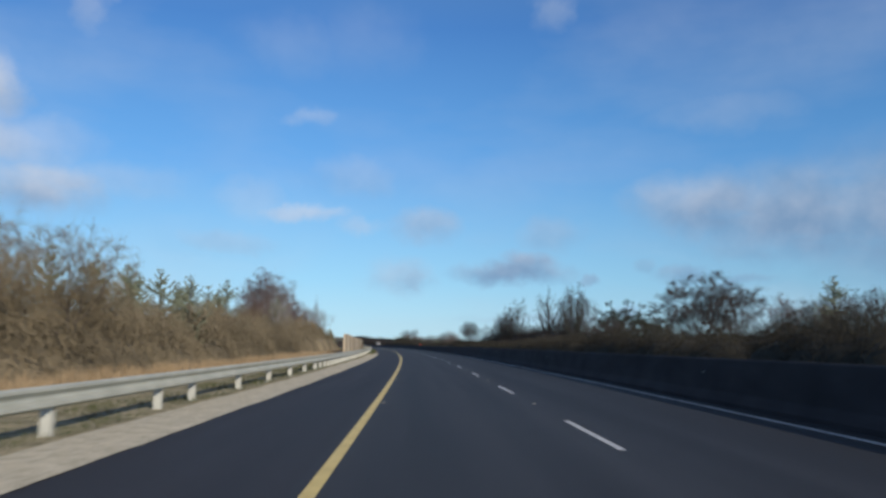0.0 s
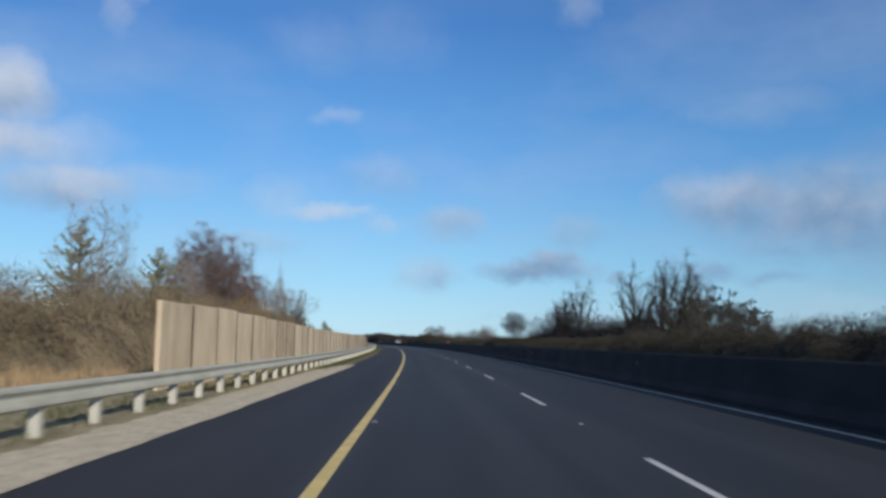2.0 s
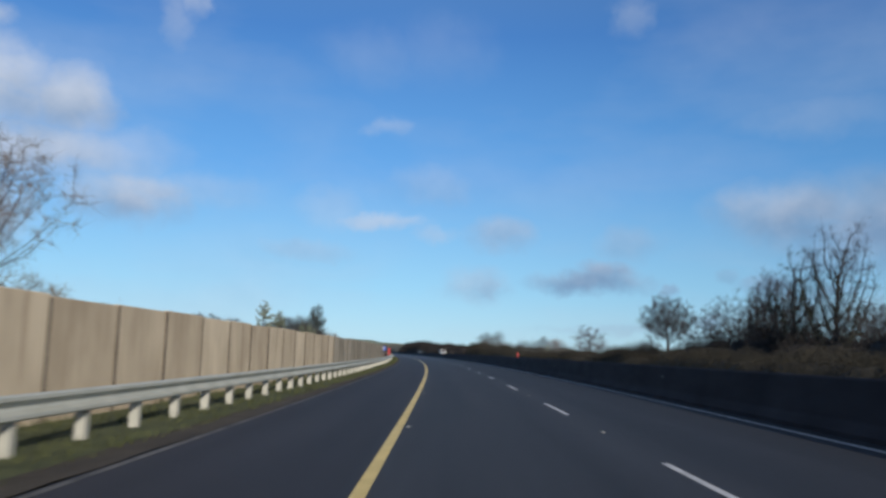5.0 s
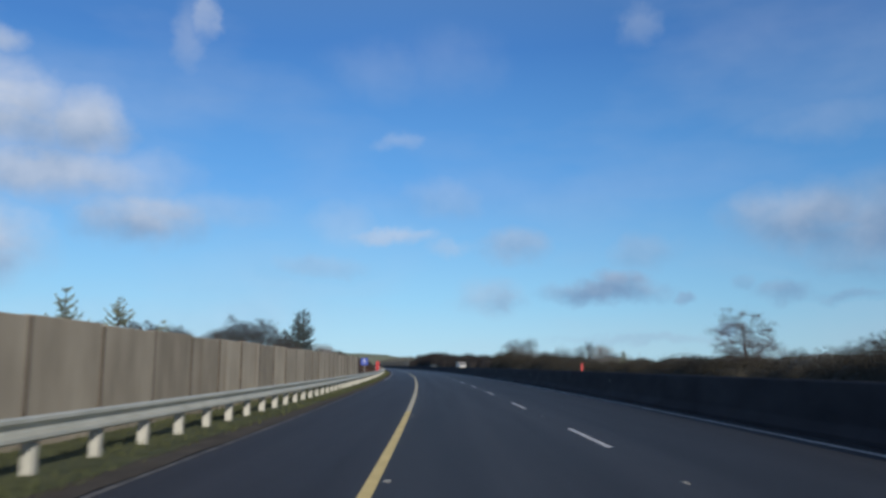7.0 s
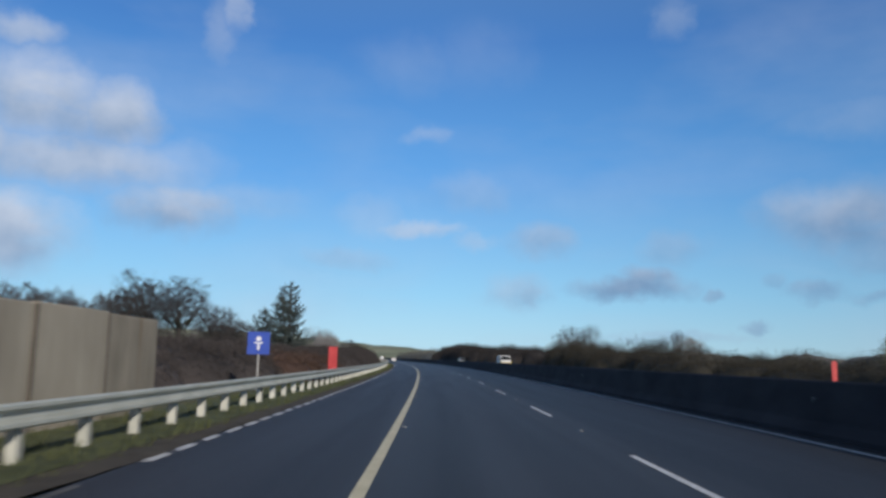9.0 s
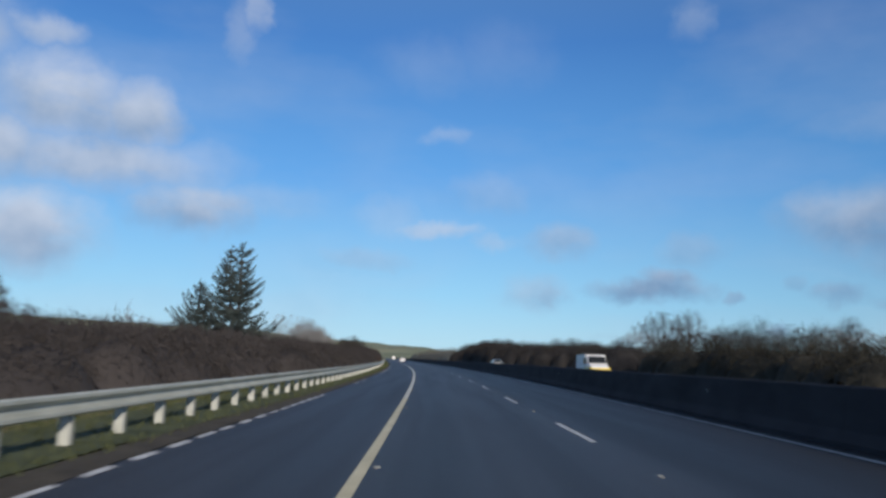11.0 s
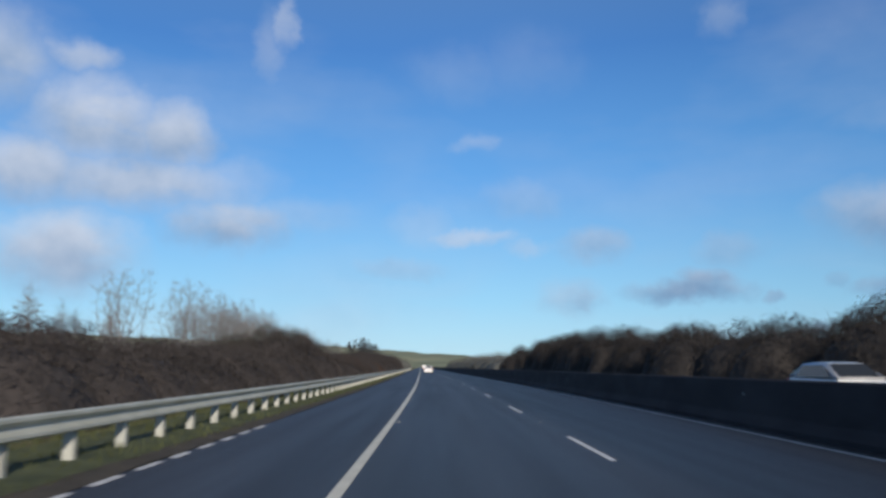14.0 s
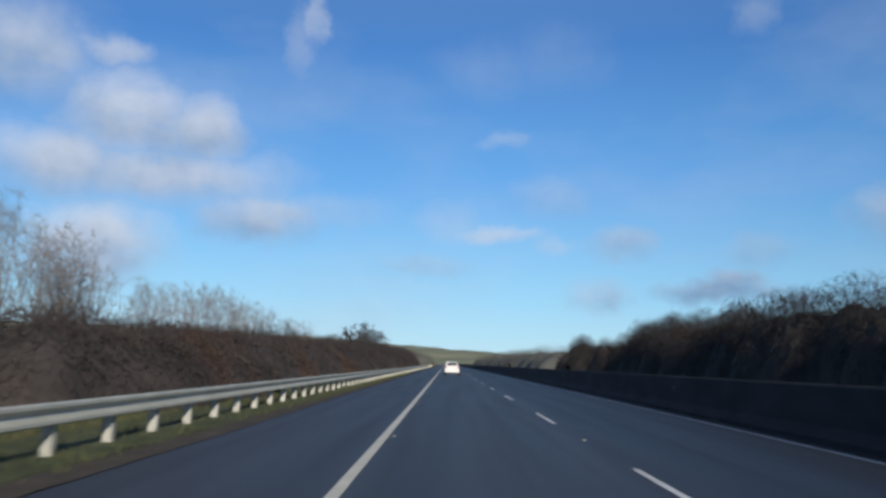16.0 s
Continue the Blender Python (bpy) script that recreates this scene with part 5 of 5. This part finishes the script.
grass_field("tall_grass", 21, -5, 92, -13.5, -6.9, 330, 0.35, 0.8, 0.035, STRAW, "tall dry straw-coloured grass behind the guard rail", 0.4)
grass_field("tall_grass", 22, 92, 200, -9, -6.4, 60, 0.35, 0.8, 0.05, STRAW, "tall dry straw-coloured grass behind the panel wall", 0.4)
grass_field("verge_grass", 23, -10, 112, -5.4, -3.75, 110, 0.03, 0.09, 0.025, STRAW, "thin dry grass around the rail posts", 0.5)
grass_field("verge_grass", 26, -10, 112, -5.9, -4.0, 190, 0.08, 0.26, 0.026, GRASS, "dull green grass under the guard rail", 0.6)
grass_field("verge_grass", 24, 104, 330, -5.9, -3.3, 300, 0.06, 0.24, 0.028, GRASS, "green grass tufts along the guard rail", 0.5)
grass_field("verge_grass", 25, 330, 620, -7.5, -3.3, 300, 0.06, 0.26, 0.03, GRASS, "green grass tufts along the guard rail", 0.5)


RIDGE = [(-62, 95), (-30, 77), (-18, 60), (-13.4, 45), (-9.4, 34), (-5.8, 22), (-1, 10), (4, 2)]  # bearing, metres high


def hill_sheet():
    """A long low ridge far ahead, falling to the right."""
    v, f = [], []
    na, nr = 90, 10
    for j in range(nr):
        for i in range(na):
            deg = -62 + 66 * i / (na - 1)
            a = radians(deg)
            rr = 1500 + 125 * j
            hgt = float(np.interp(deg, [p[0] for p in RIDGE], [p[1] for p in RIDGE])) + 1.2 * math.sin(1.9 * deg) + 0.8 * math.sin(4.3 * deg + 1)
            v.append((rr * math.sin(a), rr * math.cos(a), -3 + hgt * math.sin(0.5 * math.pi * min(1.0, j / (nr - 2)))))
            if i and j:
                o = j * na + i
                f.append((o - na - 1, o - na, o, o - 1))
    return v, f


tagged(part("hill", hill_sheet(), HILL, smooth=True), "long low green hill of fields far ahead", "hill", kind="structure")

# ---- signs and marker boards ----


def road_sign(s, lat):
    """A square blue sign on one post, facing the traffic, with plain white bars for its picture."""
    ob = thing("road_sign", at_road(s, lat, -0.05), "square blue road sign with a white symbol on a grey post", "road sign")
    part("post", tube([(0, 0.03, 0), (0, 0.03, 2.25)], [0.04, 0.04], 10), GREY_PAINT, ob)
    panel = part("panel", box(-0.42, 0.42, -0.03, -0.008, 1.42, 2.27, 0.0), SIGN_BLUE, ob)
    part("bar", box(-0.04, 0.04, -0.036, -0.032, 1.58, 1.80), SIGN_WHITE, panel)
    part("bar", box(-0.16, 0.16, -0.036, -0.032, 1.83, 1.88), SIGN_WHITE, panel)
    part("bar", box(-0.08, 0.08, -0.036, -0.032, 1.93, 2.08), SIGN_WHITE, panel)
    part("clamp", box(-0.07, 0.07, -0.008, 0.075, 1.62, 1.67), GREY_PAINT, ob)
    part("clamp", box(-0.07, 0.07, -0.008, 0.075, 2.02, 2.07), GREY_PAINT, ob)


def marker_board(s, lat, z0, z1, half=0.24):
    ob = thing("marker_board", at_road(s, lat, -0.05), "upright red marker board on a short stake", "marker board", "red marker boards")
    part("stake", box(-0.04, 0.04, -0.02, 0.02, 0, z0 + 0.4), GREY_PAINT, ob)
    part("board", box(-half, half, -0.05, -0.022, z0, z1, 0.008), RED_BOARD, ob)
    part("cap", box(-half - 0.01, half + 0.01, -0.055, -0.017, z1, z1 + 0.04, 0.008), RED_BOARD, ob)


road_sign(322.1, -5.9)
marker_board(336.5, -4.75, 0.45, 1.9)
marker_board(336.9, 23.8, 0.4, 1.68, 0.15)

# ---- vehicles ----


def wheel(ob, x, y, r):
    w = part("wheel", tube([(x - 0.1, y, r), (x + 0.1, y, r)], [r, r], 18), RUBBER, ob)
    out = 0.104 if x > 0 else -0.104
    part("rim", tube([(x + out - 0.01, y, r), (x + out, y, r)], [r * 0.62, r * 0.58], 14), CAR_GREY, w)


def shell(stations, width, tuck=0.08):
    """A car body from side stations (y, z low, z high), with rounded shoulders."""
    v, f = [], []
    for y, z0, z1, k in stations:
        w = width / 2 * k
        v += [(-w + 0.05, y, z0), (-w, y, z0 + 0.12), (-w + 0.01, y, z0 + (z1 - z0) * 0.7), (-w + tuck, y, z1), (w - tuck, y, z1), (w - 0.01, y, z0 + (z1 - z0) * 0.7), (w, y, z0 + 0.12), (w - 0.05, y, z0)]
    n = 8
    for i in range(len(stations) - 1):
        o = i * n
        f += [(o + j, o + (j + 1) % n, o + n + (j + 1) % n, o + n + j) for j in range(n)]
    f += [tuple(range(n - 1, -1, -1)), tuple(len(v) - n + j for j in range(n))]
    return v, f


def hatchback(s, lat, turn, paint, label):
    """Front towards its own +y."""
    ob = thing("car", at_road(s, lat, 0.0, turn), label, "car")
    part("body", shell([(-2.05, .38, .92, .9), (-1.98, .26, 1.0, .97), (-1.2, .2, 1.0, 1), (1.0, .2, .97, 1), (1.75, .24, .84, .96), (2.05, .34, .66, .86)], 1.76), paint, ob)
    part("roof", shell([(-1.92, .98, 1.02, .88), (-1.45, .98, 1.44, .8), (-.6, .98, 1.5, .78), (.2, .98, 1.46, .78), (1.05, .95, 1.0, .84)], 1.7, 0.14), paint, ob)
    part("rear_window", ([(-.56, -1.915, 1.06), (.56, -1.915, 1.06), (.5, -1.52, 1.40), (-.5, -1.52, 1.40)], [(0, 1, 2, 3)]), CAR_GLASS, ob)
    part("windscreen", ([(-.6, 1.0, 1.05), (.6, 1.0, 1.05), (.52, .32, 1.44), (-.52, .32, 1.44)], [(0, 1, 2, 3)]), CAR_GLASS, ob)
    for sx in (-1, 1):
        part("side_window", ([(sx * .765, -1.5, 1.04), (sx * .765, .72, 1.04), (sx * .668, .15, 1.40), (sx * .668, -1.2, 1.40)], [(0, 1, 2, 3)]), CAR_GLASS, ob)
        part("tail_light", box(sx * .72 - .1, sx * .72 + .1, -2.06, -1.96, .78, .98, 0.02), TAIL_RED, ob)
        part("headlight", box(sx * .64 - .14, sx * .64 + .14, 1.86, 1.97, .62, .74, 0.02), SIGN_WHITE, ob)
        for y in (-1.28, 1.28):
            wheel(ob, sx * .78, y, .31)
    part("number_plate", box(-.26, .26, -2.07, -2.05, .55, .66), SIGN_WHITE, ob)
    part("rear_bumper", box(-.8, .8, -2.1, -1.98, .3, .52, 0.05), paint, ob)


def box_van(s, lat, turn, lower, label):
    """A van with a square white body and a low nose towards +y."""
    ob = thing("van", at_road(s, lat, 0.0, turn), label, "van")
    part("cargo_box", box(-0.95, 0.95, -2.7, 0.9, .5, 2.08, 0.07, 0.05), CAR_WHITE, ob)
    part("cab", shell([(.88, .5, 2.04, .97), (1.15, .45, 1.98, .96), (1.9, .4, 1.32, .95), (2.75, .4, 1.06, .9), (2.9, .45, .8, .85)], 1.9, 0.14), CAR_WHITE, ob)
    part("nose_skirt", shell([(.95, .36, 1.06, 1.0), (1.93, .36, 1.10, .985), (2.77, .36, 1.0, .94), (2.94, .42, .82, .87)], 1.93, 0.06), lower, ob)
    part("windscreen", ([(-.76, 1.90, 1.38), (.76, 1.90, 1.38), (.7, 1.24, 1.95), (-.7, 1.24, 1.95)], [(0, 1, 2, 3)]), CAR_GLASS, ob)
    for sx in (-1, 1):
        part("side_window", ([(sx * .955, .5, 1.3), (sx * .935, 1.72, 1.36), (sx * .90, 1.2, 1.88), (sx * .93, .5, 1.88)], [(0, 1, 2, 3)]), CAR_GLASS, ob)
        part("mirror", box(sx * 1.04 - .09, sx * 1.04 + .09, 1.5, 1.6, 1.3, 1.55, 0.02), RUBBER, ob)
        part("tail_light", box(sx * .88 - .06, sx * .88 + .06, -2.73, -2.7, .8, 1.3), TAIL_RED, ob)
        for y in (-1.7, 1.95):
            wheel(ob, sx * .86, y, .35)
    part("lower_trim", box(-.96, .96, -2.68, .9, .4, .52, 0.05), lower, ob)
    part("rear_door", box(-.85, .85, -2.725, -2.7, .62, 1.95), CAR_WHITE, ob)


hatchback(616.5, 1.75, 0, CAR_WHITE, "white hatchback driving ahead in the lane")
box_van(860.0, 1.9, 0, CAR_WHITE, "white van far ahead on the carriageway")
box_van(427.0, 15.6, 180, CAR_YELLOW, "white and yellow van behind the median barrier")
hatchback(480.0, 13.5, 180, CAR_GREY, "silver car behind the median barrier")
